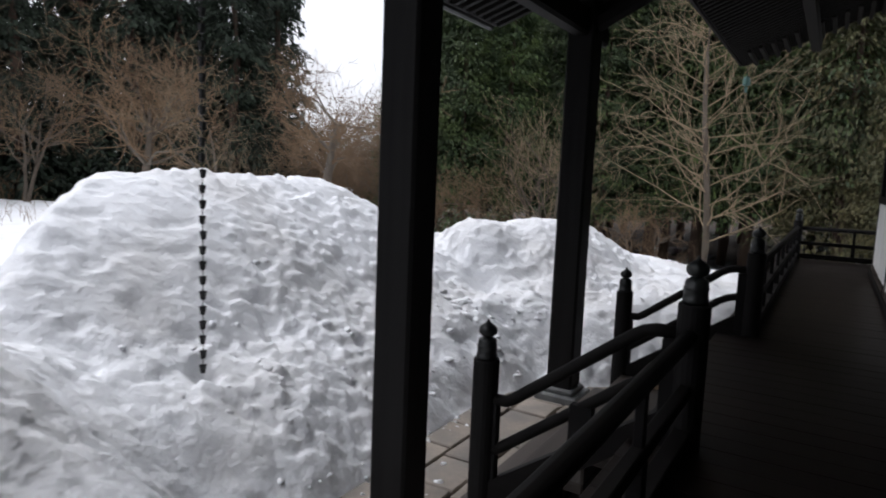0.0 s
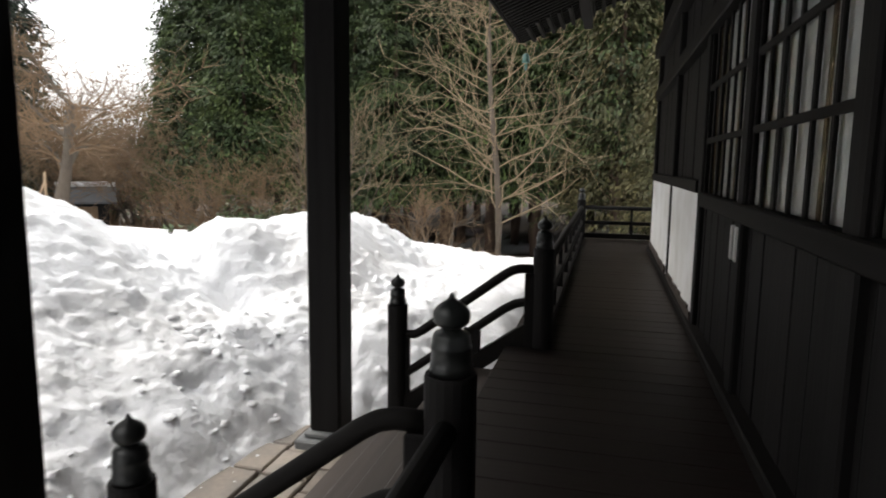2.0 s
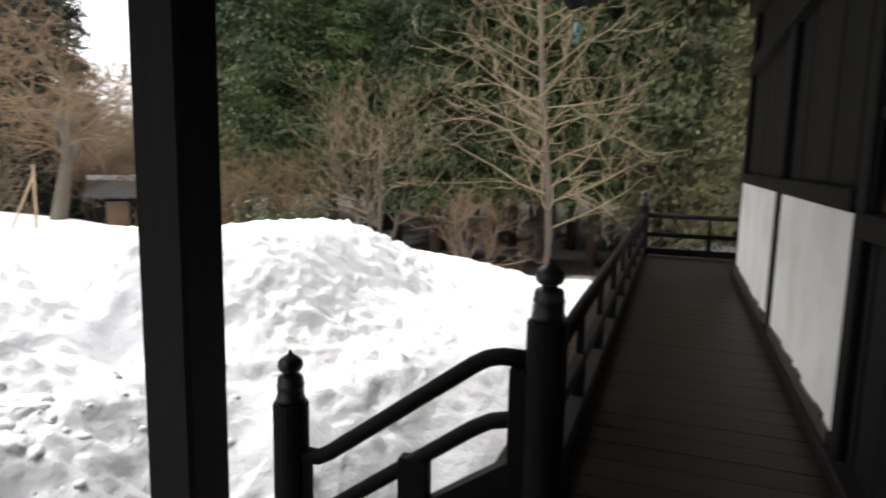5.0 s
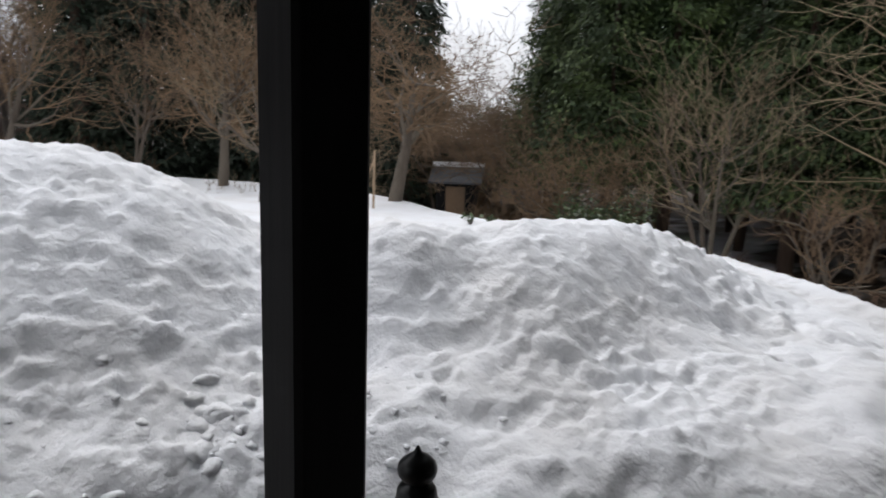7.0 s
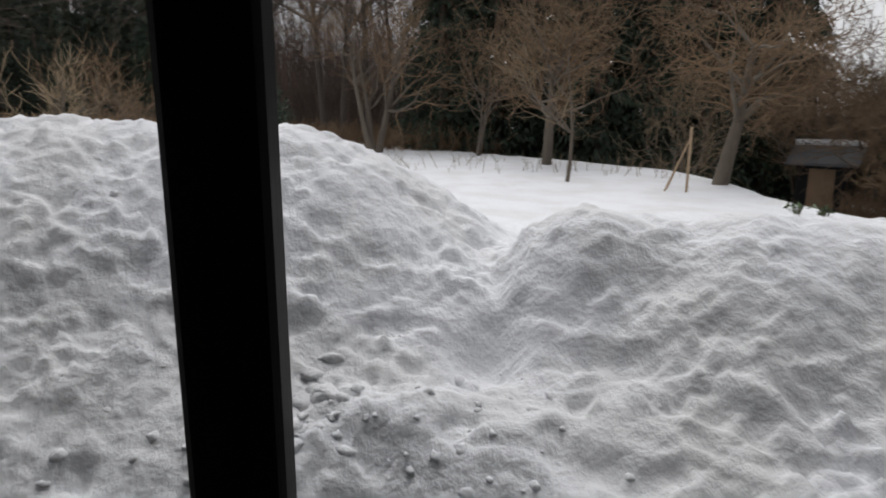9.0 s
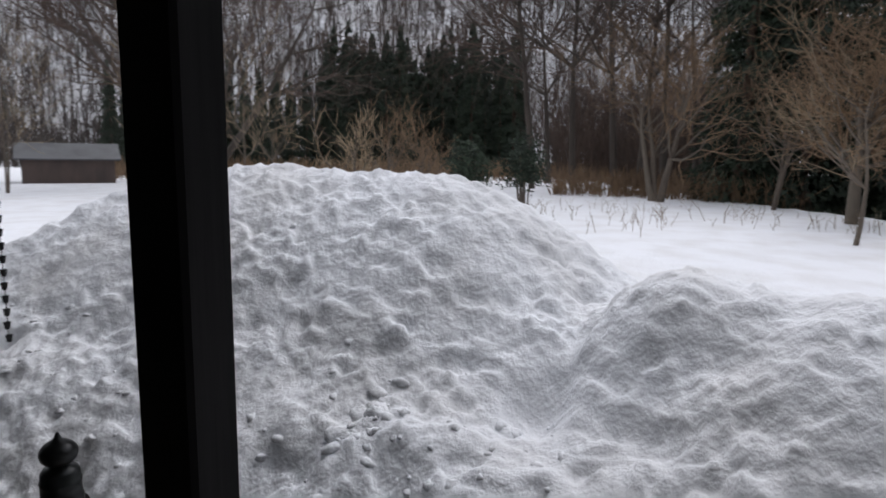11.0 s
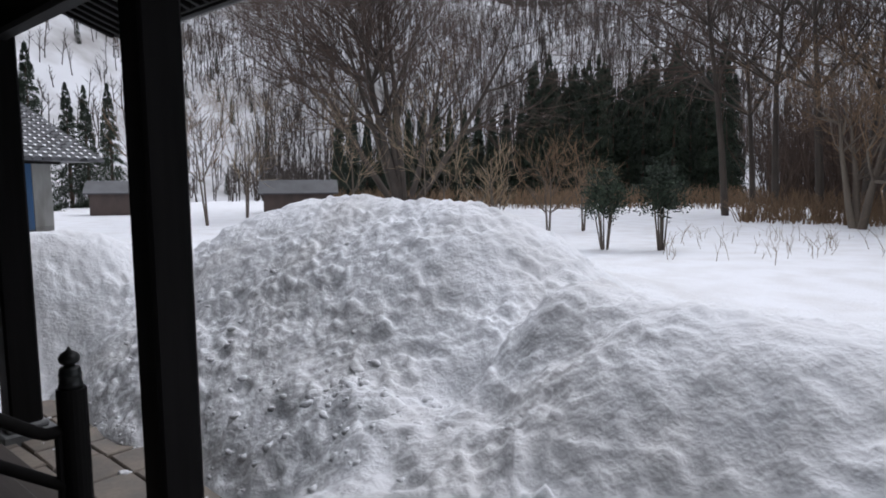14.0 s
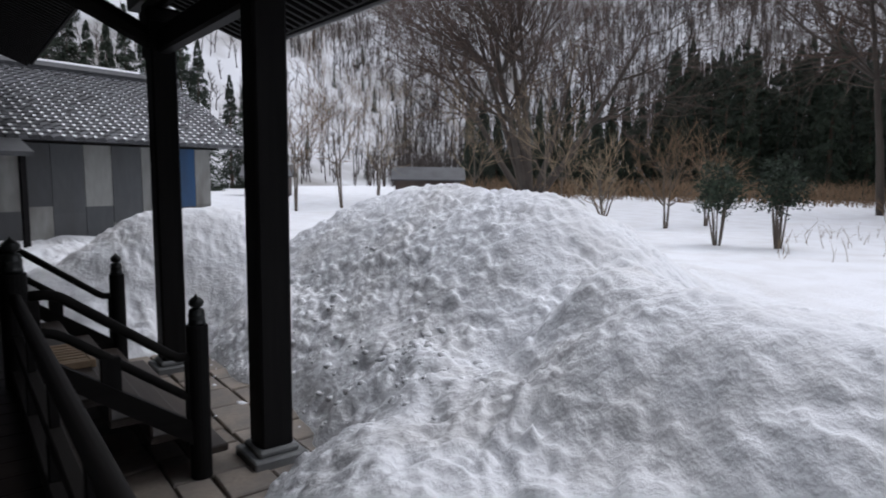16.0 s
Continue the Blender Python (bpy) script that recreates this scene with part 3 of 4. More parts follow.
def stair_rail(y):
    r = thing("stair_railing", "dark wooden stair railing with two round rails", "railing", (0.022, y, 0), "stair railings")
    part("top_rail", add_tube(bmesh.new(), [(-0.56, 0, 1.65), (-0.70, 0, 1.65), (-0.76, 0, 1.635), (-0.82, 0, 1.60), (-1.52, 0, 1.075), (-1.58, 0, 1.04), (-1.70, 0, 1.035)], 0.038, 12), WOOD_X, r, smooth=True)
    part("middle_rail", add_tube(bmesh.new(), [(-0.56, 0, 1.38), (-0.66, 0, 1.38), (-0.74, 0, 1.36), (-0.82, 0, 1.315), (-1.60, 0, 0.735), (-1.70, 0, 0.665)], 0.036, 12), WOOD_X, r, smooth=True)
    bm = bmesh.new()
    a = [(-0.58, 1.26), (-0.58, 1.02), (-0.78, 0.96), (-1.72, 0.26), (-1.72, 0.46)]
    lo = [bm.verts.new((x, -0.045, z)) for x, z in a]
    hi = [bm.verts.new((x, 0.045, z)) for x, z in a]
    bm.faces.new(lo)
    bm.faces.new(hi[::-1])
    for k in range(5):
        bm.faces.new((lo[k], lo[(k + 1) % 5], hi[(k + 1) % 5], hi[k]))
    part("stringer", bm, WOOD_X, r)
    part("stud", box((-1.16, -0.035, 0.83), (-1.02, 0.035, 1.13), 0.006), WOOD, r)
    part("newel", box((-0.66, -0.05, 1.0), (-0.57, 0.05, 1.62), 0.008), WOOD, r)
    part("foot_stud", box((-1.69, -0.03, 0.3), (-1.63, 0.03, 1.03), 0.006), WOOD, r)


for y in STAIR_Y:
    stair_rail(y)


def veranda_rail(name, a, b, label):
    """A railing from a to b on the veranda's edge."""
    r = thing(name, label, "railing")
    a, b = Vector(a), Vector(b)
    d = b - a
    n = max(2, round(d.length / 0.95))
    part("top_rail", add_tube(bmesh.new(), [a + Vector((0, 0, 1.655)), b + Vector((0, 0, 1.655))], 0.040, 12), WOOD_Y, r, smooth=True)
    for nm, z, h, w in (("middle_rail", 1.36, 0.035, 0.030), ("ground_rail", 1.10, 0.05, 0.045)):
        side = Vector((w, 0, 0)) if abs(d.y) > abs(d.x) else Vector((0, w, 0))
        lo, hi = a - side + Vector((0, 0, z - h)), b + side + Vector((0, 0, z + h))
        part(nm, box([min(p, q) for p, q in zip(lo, hi)], [max(p, q) for p, q in zip(lo, hi)], 0.006), WOOD_Y, r)
    for i in range(1, n):
        p = a + d * i / n
        part("stud", box((p.x - 0.035, p.y - 0.035, 1.14), (p.x + 0.035, p.y + 0.035, 1.33), 0.005), WOOD, r)
        part("cradle", box((p.x - 0.022, p.y - 0.022, 1.39), (p.x + 0.022, p.y + 0.022, 1.625), 0.005), WOOD, r)


veranda_rail("veranda_railing", (RAIL_X, SOUTH_Y, 0), (RAIL_X, STAIR_Y[0] - 0.06, 0), "long dark wooden veranda railing before the steps")
veranda_rail("veranda_railing", (RAIL_X, STAIR_Y[1] + 0.06, 0), (RAIL_X, END_Y - 0.06, 0), "long dark wooden veranda railing beyond the steps")
veranda_rail("veranda_railing", (RAIL_X + 0.06, END_Y, 0), (5.0, END_Y, 0), "dark wooden railing closing the end of the veranda")


def duckboard():
    d = thing("duckboard", "small pale new-wood slatted board on the top step", "duckboard", (-0.935, 5.42, 0.818))
    for x in (-0.155, 0.155):
        part("side_rail", box((x - 0.022, -0.36, 0), (x + 0.022, 0.36, 0.07), 0.005), PALE, d)
    for y in (-0.335, 0.335):
        part("end_rail", box((-0.132, y - 0.025, 0.006), (0.132, y + 0.025, 0.068), 0.005), PALE, d)
    for k in range(6):
        y = -0.25 + 0.1 * k
        part("slat", box((-0.132, y - 0.022, 0.03), (0.132, y + 0.022, 0.062), 0.005), PALE, d)


duckboard()


def rain_chain():
    c = thing("rain_chain", "hanging rain chain of small dark copper cups", "rain chain", (-3.99, 3.16, 0))
    cup = to_mesh("cup", turned([(0.014, -0.034), (0.019, -0.03), (0.028, 0.026), (0.031, 0.03), (0.027, 0.022), (0.012, -0.024)], 10), COPPER)
    link = to_mesh("link", add_tube(bmesh.new(), [(0, 0, 0.03), (0, 0, 0.095)], 0.004, 5), COPPER)
    z = 0.86
    while z < 4.36:
        put("cup", cup, c, pose(RNG.uniform(-0.004, 0.004), RNG.uniform(-0.004, 0.004), z))
        put("link", link, c, pose(0, 0, z))
        z += 0.117


rain_chain()


# ---- trees ----
class Sticks:
    """Gathers tapered sticks and builds them into one mesh at once."""

    def __init__(self):
        self.rows = {}

    def add(self, a, b, ra, rb, sides=3):
        self.rows.setdefault(sides, []).append((a[0], a[1], a[2], b[0], b[1], b[2], ra, rb))

    def mesh(self, name, mat):
        verts, faces, n = [], [], 0
        for sides, rows in self.rows.items():
            r = np.array(rows)
            a, b = r[:, :3], r[:, 3:6]
            d = b - a
            d /= np.linalg.norm(d, axis=1)[:, None] + 1e-9
            ref = np.where(np.abs(d[:, 2:]) < 0.95, np.array((0.3, 0.2, 1.0)), np.array((1.0, 0, 0)))
            u = np.cross(d, ref)
            u /= np.linalg.norm(u, axis=1)[:, None] + 1e-9
            w = np.cross(d, u)
            t = np.arange(sides) * 2 * math.pi / sides
            ring = np.cos(t)[None, :, None] * u[:, None] + np.sin(t)[None, :, None] * w[:, None]
            verts.append(np.concatenate([a[:, None] + ring * r[:, 6, None, None], b[:, None] + ring * r[:, 7, None, None]], 1).reshape(-1, 3))
            k = np.arange(sides)
            f = np.stack([k, (k + 1) % sides, (k + 1) % sides + sides, k + sides], -1)
            faces.append((f[None] + (np.arange(len(r)) * 2 * sides)[:, None, None]).reshape(-1, 4) + n)
            n += len(r) * 2 * sides
        return array_mesh(name, np.concatenate(verts), np.concatenate(faces), mat, True)


def unit(v):
    return v / (np.linalg.norm(v) + 1e-9)


def grow(rng, wood, twigs, start, d, length, radius, level, up, spread, kids, wiggle=0.18, thin=0.6):
    """A limb that bends and forks."""
    steps = 4 if level < 3 else 3
    p, r = np.array(start, float), radius
    target = wood if level < 2 else twigs
    ends = []
    for s in range(steps):
        d = unit(d + rng.normal(0, wiggle * (0.3 if level == 0 else 1), 3) + np.array((0, 0, up)))
        q = p + d * length / steps
        r2 = radius * (1 - 0.75 * (s + 1) / steps) + 0.003
        target.add(p, q, r, r2, 6 if level == 0 else (4 if level == 1 else 3))
        p, r = q, r2
        ends.append((p.copy(), d.copy(), r))
    if level >= len(kids):
        return
    for k in range(kids[level]):
        i = rng.integers(0, steps) if level else rng.integers(1, steps)
        at, dd, rr = ends[i]
        side = unit(np.cross(dd, rng.normal(0, 1, 3)))
        nd = unit(dd * rng.uniform(0.35, 0.9) + side * spread)
        grow(rng, wood, twigs, at, nd, length * rng.uniform(0.45, 0.72), max(rr * thin, 0.005), level + 1, up, spread, kids, wiggle, thin)


def bare_tree(name, seed, height, radius, stems, kids, up, spread, bark, twig, label, at, lean=0.12, group="", trunk_part=0.5, wiggle=0.18):
    rng = np.random.default_rng(seed)
    wood, twigs = Sticks(), Sticks()
    for s in range(stems):
        a = rng.uniform(0, 6.28)
        d = unit(np.array((math.cos(a) * lean * (1 + stems * 0.3), math.sin(a) * lean * (1 + stems * 0.3), 1)))
        grow(rng, wood, twigs, (math.cos(a) * radius * (stems > 1), math.sin(a) * radius * (stems > 1), -0.3), d, height * trunk_part, radius, 0, up, spread, kids, wiggle)
    t = thing(name, label, "tree", (at[0], at[1], ground_z(*at[:2]) if len(at) < 3 else at[2]), group)
    put("trunk", wood.mesh("trunk", bark), t)
    put("crown", twigs.mesh("crown", twig), t, None, "bare twigs without leaves")
    return t


def conifer_mesh(seed, height, base, width, sprays, mat, droop=0.5, size=0.42, shape=0.8):
    """A crown of many small flat drooping sprays with gaps between its boughs."""
    rng = np.random.default_rng(seed)
    k = 44
    boughs = int(sprays / k)
    z = base + (height - base) * rng.random(boughs) ** 1.25
    reach = width * ((height - z) / (height - base)) ** shape * rng.uniform(0.65, 1.12, boughs) + 0.15
    ang = rng.uniform(0, 2 * math.pi, boughs)
    s = np.sqrt(rng.random((boughs, k)) * 0.95 + 0.05)
    rr = reach[:, None] * s
    fan = ang[:, None] + rng.normal(0, 0.16, (boughs, k)) / np.maximum(s, 0.4)
    c = np.stack([rr * np.cos(fan), rr * np.sin(fan), z[:, None] - droop * rr * 0.35 * s + rng.normal(0, 0.13, (boughs, k))], -1).reshape(-1, 3)
    fan = fan.reshape(-1)
    n = len(c)
    out = np.stack([np.cos(fan), np.sin(fan), -droop * rng.uniform(0.2, 1.3, n)], -1) + rng.normal(0, 0.35, (n, 3))
    out /= np.linalg.norm(out, axis=1)[:, None]
    side = np.cross(out, np.array((0, 0, 1.0)) + rng.normal(0, 0.5, (n, 3)))
    side /= np.linalg.norm(side, axis=1)[:, None]
    ln, wd = size * rng.uniform(0.6, 1.3, n)[:, None], size * 0.19 * rng.uniform(0.6, 1.3, n)[:, None]
    verts = np.stack([c - out * ln * 0.5, c + side * wd, c + out * ln * 0.6 - np.array((0, 0, 0.06)), c - side * wd], 1).reshape(-1, 3)
    faces = np.arange(4 * n).reshape(-1, 4)
    return array_mesh("crown", verts, faces, mat)


def conifer(meshes, name, label, at, turn, scale, group=""):
    trunk, crown = meshes
    t = thing(name, label, "tree", (at[0], at[1], ground_z(*at) if len(at) < 3 else at[2]), group)
    t.rotation_euler = (0, 0, turn)
    t.scale = (scale, scale, scale)
    put("trunk", trunk, t)
    put("crown", crown, t)
    return t


def trunk_mesh(height, radius, bark, seed):
    rng = np.random.default_rng(seed)
    pts = [(rng.normal(0, 0.05), rng.normal(0, 0.05), -0.9 + (height + 0.6) * i / 8) for i in range(9)]
    return to_mesh("trunk", add_tube(bmesh.new(), pts, [radius * (1.25 - 1.2 * i / 8) for i in range(9)], 8), bark, True)


CYPRESS = [(trunk_mesh(17, 0.24, BARK_RED, 40 + i), conifer_mesh(50 + i, 17.5, 3.1, 3.2, 34000, NEEDLE, 0.65, 0.19)) for i in range(3)]
CEDAR = [(trunk_mesh(19, 0.30, BARK_RED, 60 + i), conifer_mesh(70 + i, 20, 0.3, 2.9, 17000, NEEDLE_DARK, 0.9, 0.27)) for i in range(3)]
GOLD = (trunk_mesh(14, 0.22, BARK_RED, 80), conifer_mesh(81, 15, 1.5, 3.0, 20000, NEEDLE_GOLD, 1.0, 0.2))


def polar(az, d, y0=4.0):
    a = radians(az)
    return (-d * math.sin(a), y0 + d * math.cos(a))


def forest():
    rng = np.random.default_rng(5)
    # green cypress wood past the end of the veranda, with a gap of open sky
    for row, (d0, step) in enumerate(((22.5, 4.6), (26, 4.8), (31, 4.8), (37, 5.0), (43, 5.5))):
        az = -24 + row * 1.7
        while az < (21 if row == 0 else 39.5 - row * 0.2):
            d = d0 + rng.uniform(-1.3, 1.3)
            conifer(CYPRESS[rng.integers(3)], "cypress_tree", "tall green cypress in the wood beyond the snow", polar(az, d), rng.uniform(0, 6), rng.uniform(0.8, 1.12), "cypress wood")
            az += step * rng.uniform(0.8, 1.2)
    # dark cedars on the other side of the gap
    for row, (d0, step) in enumerate(((31, 4.2), (35, 4.4), (40, 4.6))):
        az = 51.5 + row * 0.3
        while az < 80:
            d = d0 + rng.uniform(-1.3, 1.3)
            conifer(CEDAR[rng.integers(3)], "cedar_tree", "tall dark cedar at the edge of the snow field", polar(az, d), rng.uniform(0, 6), rng.uniform(0.85, 1.1), "dark cedars")
            az += step * rng.uniform(0.8, 1.2)
    # younger trees where the wood gives way to open sky
    for az, d, size in ((39.6, 33, 0.62), (38.8, 29, 0.85), (37.0, 27, 0.90)):
        conifer(CYPRESS[int(d) % 3], "cypress_tree", "young cypress at the wood's edge", polar(az, d), d, size, "young cypresses")
    # lower, distant row of pointed cedars
    for lo, hi, d, size in ((105.5, 121, 60, 0.60), (104.8, 122, 66, 0.64), (105.2, 121.5, 70, 0.66), (121, 139, 58, 0.40), (121, 139, 63, 0.44)):
        az = lo
        while az < hi:
            conifer(CEDAR[rng.integers(3)], "cedar_tree", "dark pointed cedar in a distant row", polar(az, d + rng.uniform(-3, 3), 10), rng.uniform(0, 6), size * rng.uniform(0.85, 1.12), "distant cedar row")
            az += 1.25
    for k in range(14):
        conifer(CEDAR[k % 3], "cedar_tree", "dark cedar behind the barn", polar(162.5 + k * 1.35, 58 + rng.uniform(-4, 4), 11), k, rng.uniform(0.62, 0.78), "cedars behind the barn")
    for az in (157.6, 159.2, 160.4):
        conifer(CEDAR[0], "cedar_tree", "dark cedar standing alone on the snowy slope", polar(az, 70 + rng.uniform(-4, 4), 12), az, 0.55, "slope cedars")
    for p, s in (((0.3, 24.0), 0.85), ((1.8, 21.0), 0.6)):
        conifer(GOLD, "golden_cedar", "cedar with yellowish winter foliage at the veranda's end", p, 1.0, s)


forest()



def larch(at):
    rng = np.random.default_rng(101)
    t = thing("larch_tree", "tall bare tree with thin pale level branches", "tree", (at[0], at[1], ground_z(*at)))
    axis = lambda z: np.array((-0.045 * z + 0.10 * math.sin(z * 0.7), 0.03 * math.sin(z), z))
    zs = [-0.5 + 14.0 * i / 14 for i in range(15)]
    put("trunk", to_mesh("trunk", add_tube(bmesh.new(), [axis(z) for z in zs], [0.13 * (1 - i / 15.5) for i in range(15)], 9), BARK, True), t)
    st = Sticks()
    for i in range(64):
        z = 1.7 + 11.6 * (i / 64) ** 0.9
        a = i * 2.4 + rng.uniform(-0.4, 0.4)
        ln = (3.9 * (1 - z / 15.5) + 0.3) * rng.uniform(0.65, 1.1)
        d = np.array((math.cos(a), math.sin(a), rng.uniform(0.05, 0.45) + z * 0.02))
        grow(rng, st, st, axis(z), unit(d), ln, 0.030 * (1 - z / 18), 1, 0.05, 0.75, (0, 6, 3), 0.13)
    put("crown", st.mesh("crown", TWIG_PALE), t, None, "thin bare branches")


larch((-3.35, 21.8))
bare_tree("bare_tree", 102, 8.0, 0.22, 1, (11, 7, 6, 4), 0.06, 1.0, BARK, TWIG, "spreading bare tree on the snow field", (-14.07, 15.3), 0.05, trunk_part=0.42)
bare_tree("young_tree", 103, 3.6, 0.055, 1, (6, 4, 3), 0.14, 0.8, BARK, TWIG_PALE, "small bare young tree rising out of the snow", (-14.8, 11.9), 0.1, trunk_part=0.8)
bare_tree("bare_tree", 104, 7.5, 0.10, 4, (8, 5, 4), 0.10, 0.7, BARK, TWIG_PALE, "bare tree with several pale stems at the wood's edge", polar(26, 20.5), 0.2)
bare_tree("bare_tree", 105, 5.6, 0.12, 3, (8, 6, 4, 2), 0.10, 0.8, BARK, TWIG, "brown bare tree with dense fine twigs", polar(38.5, 23), 0.2)
bare_tree("bare_tree", 106, 7.5, 0.17, 2, (9, 6, 5, 3), 0.10, 0.85, BARK, TWIG, "brown bare tree with dense fine twigs", polar(66, 22), 0.2)
bare_tree("bare_tree", 107, 8.5, 0.16, 3, (8, 5, 4, 2), 0.14, 0.7, BARK, TWIG, "brown bare tree with dense fine twigs", polar(82, 27), 0.2)
bare_tree("orange_tree", 108, 2.5, 0.06, 2, (6, 4, 3), 0.14, 0.7, BARK, TWIG_PALE, "small bare tree with crooked orange-brown stems", (-13.6, 1.9), 0.3, trunk_part=0.7)
bare_tree("zelkova_tree", 109, 27, 0.27, 8, (10, 7, 5, 3), 0.10, 0.55, BARK_DARK, TWIG_DARK, "huge bare many-stemmed tree before the hillside", (-33, -20.2), 0.24, wiggle=0.10)
for i, (az, d, h) in enumerate(((103, 36, 14), (99.5, 38, 15), (96, 34, 13), (92, 37, 14), (89, 40, 13), (101.5, 44, 13), (94, 43, 15), (86.5, 38, 13))):
    bare_tree("bare_tree", 120 + i, h, 0.20, 1, (20, 7, 5), 0.06, 0.75, BARK_DARK, TWIG_DARK, "tall slim bare tree on the edge of the snow field", polar(az, d, 9), 0.06, "field-edge trees", 0.95, 0.09)


for i, (az, d, h) in enumerate(((17, 18, 4.0), (33, 23, 5.0), (57, 26, 6.5), (73, 26, 6.5))):
    bare_tree("bare_tree", 140 + i, h, 0.08, 3, (7, 5, 4), 0.08, 0.75, BARK, TWIG_PALE if i % 3 == 2 else TWIG, "slender bare tree at the wood's edge", polar(az, d), 0.16, "wood-edge trees")


def bush(name, seed, at, w, h, n, mat, label, tall=0.55, leaf=0.11):
    rng = np.random.default_rng(seed)
    th = thing(name, label, "shrub", (at[0], at[1], ground_z(*at)))
    st = Sticks()
    for i in range(9):
        a, r = rng.uniform(0, 6.28), rng.uniform(0.1, 0.7) * w
        st.add(np.array((0.05 * math.cos(a), 0.05 * math.sin(a), -0.2)), np.array((r * math.cos(a), r * math.sin(a), h * rng.uniform(0.5, 0.9))), 0.03, 0.008, 4)
    put("stem", st.mesh("stem", BARK), th)
    d = rng.normal(0, 1, (n, 3))
    d /= np.linalg.norm(d, axis=1)[:, None]
    clump = 1 + 0.35 * np.sin(d[:, 0] * 5 + seed) * np.sin(d[:, 1] * 6) + 0.15 * np.sin(d[:, 2] * 9)
    c = d * (rng.random((n, 1)) ** 0.4) * clump[:, None] * np.array((w, w, h * tall)) + np.array((0, 0, h * (1 - tall)))
    o = rng.normal(0, 1, (n, 3))
    o /= np.linalg.norm(o, axis=1)[:, None]
    s = np.cross(o, rng.normal(0, 1, (n, 3)))
    s /= np.linalg.norm(s, axis=1)[:, None]
    L = leaf * rng.uniform(0.6, 1.3, (n, 1))
    v = np.stack([c - o * L, c + s * L * 0.4, c + o * L, c - s * L * 0.4], 1).reshape(-1, 3)
    put("leaves", array_mesh("leaves", v, np.arange(4 * n).reshape(-1, 4), mat), th)


bush("evergreen_shrub", 201, polar(34, 19), 1.9, 2.0, 7000, LEAF, "rounded evergreen shrub half behind the snow heap", 0.55, 0.07)
for i, (az, d, h) in enumerate(((40.5, 27, 7.5), (43.0, 29, 7.2), (45.6, 31, 6.8), (48.4, 30, 7.4), (42.0, 33, 7.6))):
    bare_tree("bare_tree", 160 + i, h, 0.10, 3, (8, 6, 5, 2), 0.10, 0.8, BARK, TWIG, "brown bare tree with dense fine twigs", polar(az, d), 0.2, "trees before the open sky")
bush("evergreen_shrub", 204, polar(42.5, 36), 2.4, 6.0, 9000, LEAF, "broad dark evergreen at the edge of the wood", 0.5, 0.10)
bush("evergreen_shrub", 205, polar(46.5, 38), 2.2, 5.2, 8000, LEAF, "broad dark evergreen at the edge of the wood", 0.5, 0.10)
bush("evergreen_shrub", 202, (-15.6, 5.0), 0.55, 2.1, 2600, NEEDLE_DARK, "dark evergreen shrub standing in the snow", 0.32, 0.05)
bush("evergreen_shrub", 203, (-15.2, 3.7), 0.6, 2.0, 2600, NEEDLE_DARK, "dark evergreen shrub standing in the snow", 0.32, 0.05)


# ---- far hillside ----
def hill_height(az, d):
    top = 66 + 8 * np.sin(az * 5.0 + 1.0) + 6 * np.sin(az * 11 + 0.4)
    f = smooth(70, 210, d + 14 * np.sin(az * 7))
    return 0.3 + top * f + 3.0 * value_noise(az * 100, d, 18.0, 77) * f


def hillside():
    az = np.radians(np.linspace(84, 205, 160))
    d = np.linspace(62, 330, 60)
    A, D = np.meshgrid(az, d, indexing="ij")
    v = np.stack([-D * np.sin(A), 10 + D * np.cos(A), hill_height(A, D) - 0.6 * (D < 66)], -1).reshape(-1, 3)
    i, j = np.meshgrid(np.arange(len(az) - 1), np.arange(len(d) - 1), indexing="ij")
    a = (i * len(d) + j).ravel()
    tagged(new("hillside", array_mesh("hillside", v, np.stack([a, a + 1, a + len(d) + 1, a + len(d)], -1), HILL_SNOW, True)), "snow-covered wooded hillside", "hill", kind="structure")
    rng = np.random.default_rng(9)
    s = Sticks()
    for k in range(21000):
        a, dd = radians(rng.uniform(88, 200)), rng.uniform(78, 250)
        base = np.array((-dd * math.sin(a), 10 + dd * math.cos(a), float(hill_height(np.array([a]), np.array([dd]))[0]) - 0.3))
        h = rng.uniform(3, 6)
        if dd < 125 and radians(146) < a < radians(172) and rng.random() < 0.8:
            continue
        top = base + np.array((rng.normal(0, 0.4), rng.normal(0, 0.4), h))
        s.add(base, top, 0.10, 0.03, 3)
        for b in range(7):
            f = rng.uniform(0.25, 0.95)
            p = base + (top - base) * f
            g = rng.uniform(0, 6.28)
            ln = (1.1 - f) * h * 0.5
            s.add(p, p + np.array((math.cos(g) * ln * 0.7, math.sin(g) * ln * 0.7, ln * 0.8)), 0.055, 0.018, 3)
    for k in range(46):
        a, dd = radians(rng.uniform(138, 174)), rng.uniform(84, 190)
        conifer(CEDAR[k % 3], "slope_evergreen", "small dark evergreen on the snowy hillside", (-dd * math.sin(a), 10 + dd * math.cos(a), float(hill_height(np.array([a]), np.array([dd]))[0]) - 0.2), k, rng.uniform(0.12, 0.26), "hillside evergreens")
    tagged(new("hillside_trees", s.mesh("hillside_trees", HILL_TWIG)), "bare brown woods on the snowy hillside", "trees", kind="stuff")


hillside()


# ---- barn, huts ----
def sheet(name, colour, second):
    return material(name, colour, 0.6, vary=0.2, scale=2, bump=0.2, bump_scale=6, stretch=(1, 1, 0.3), second=second, second_scale=1.6, per_object=0.25)


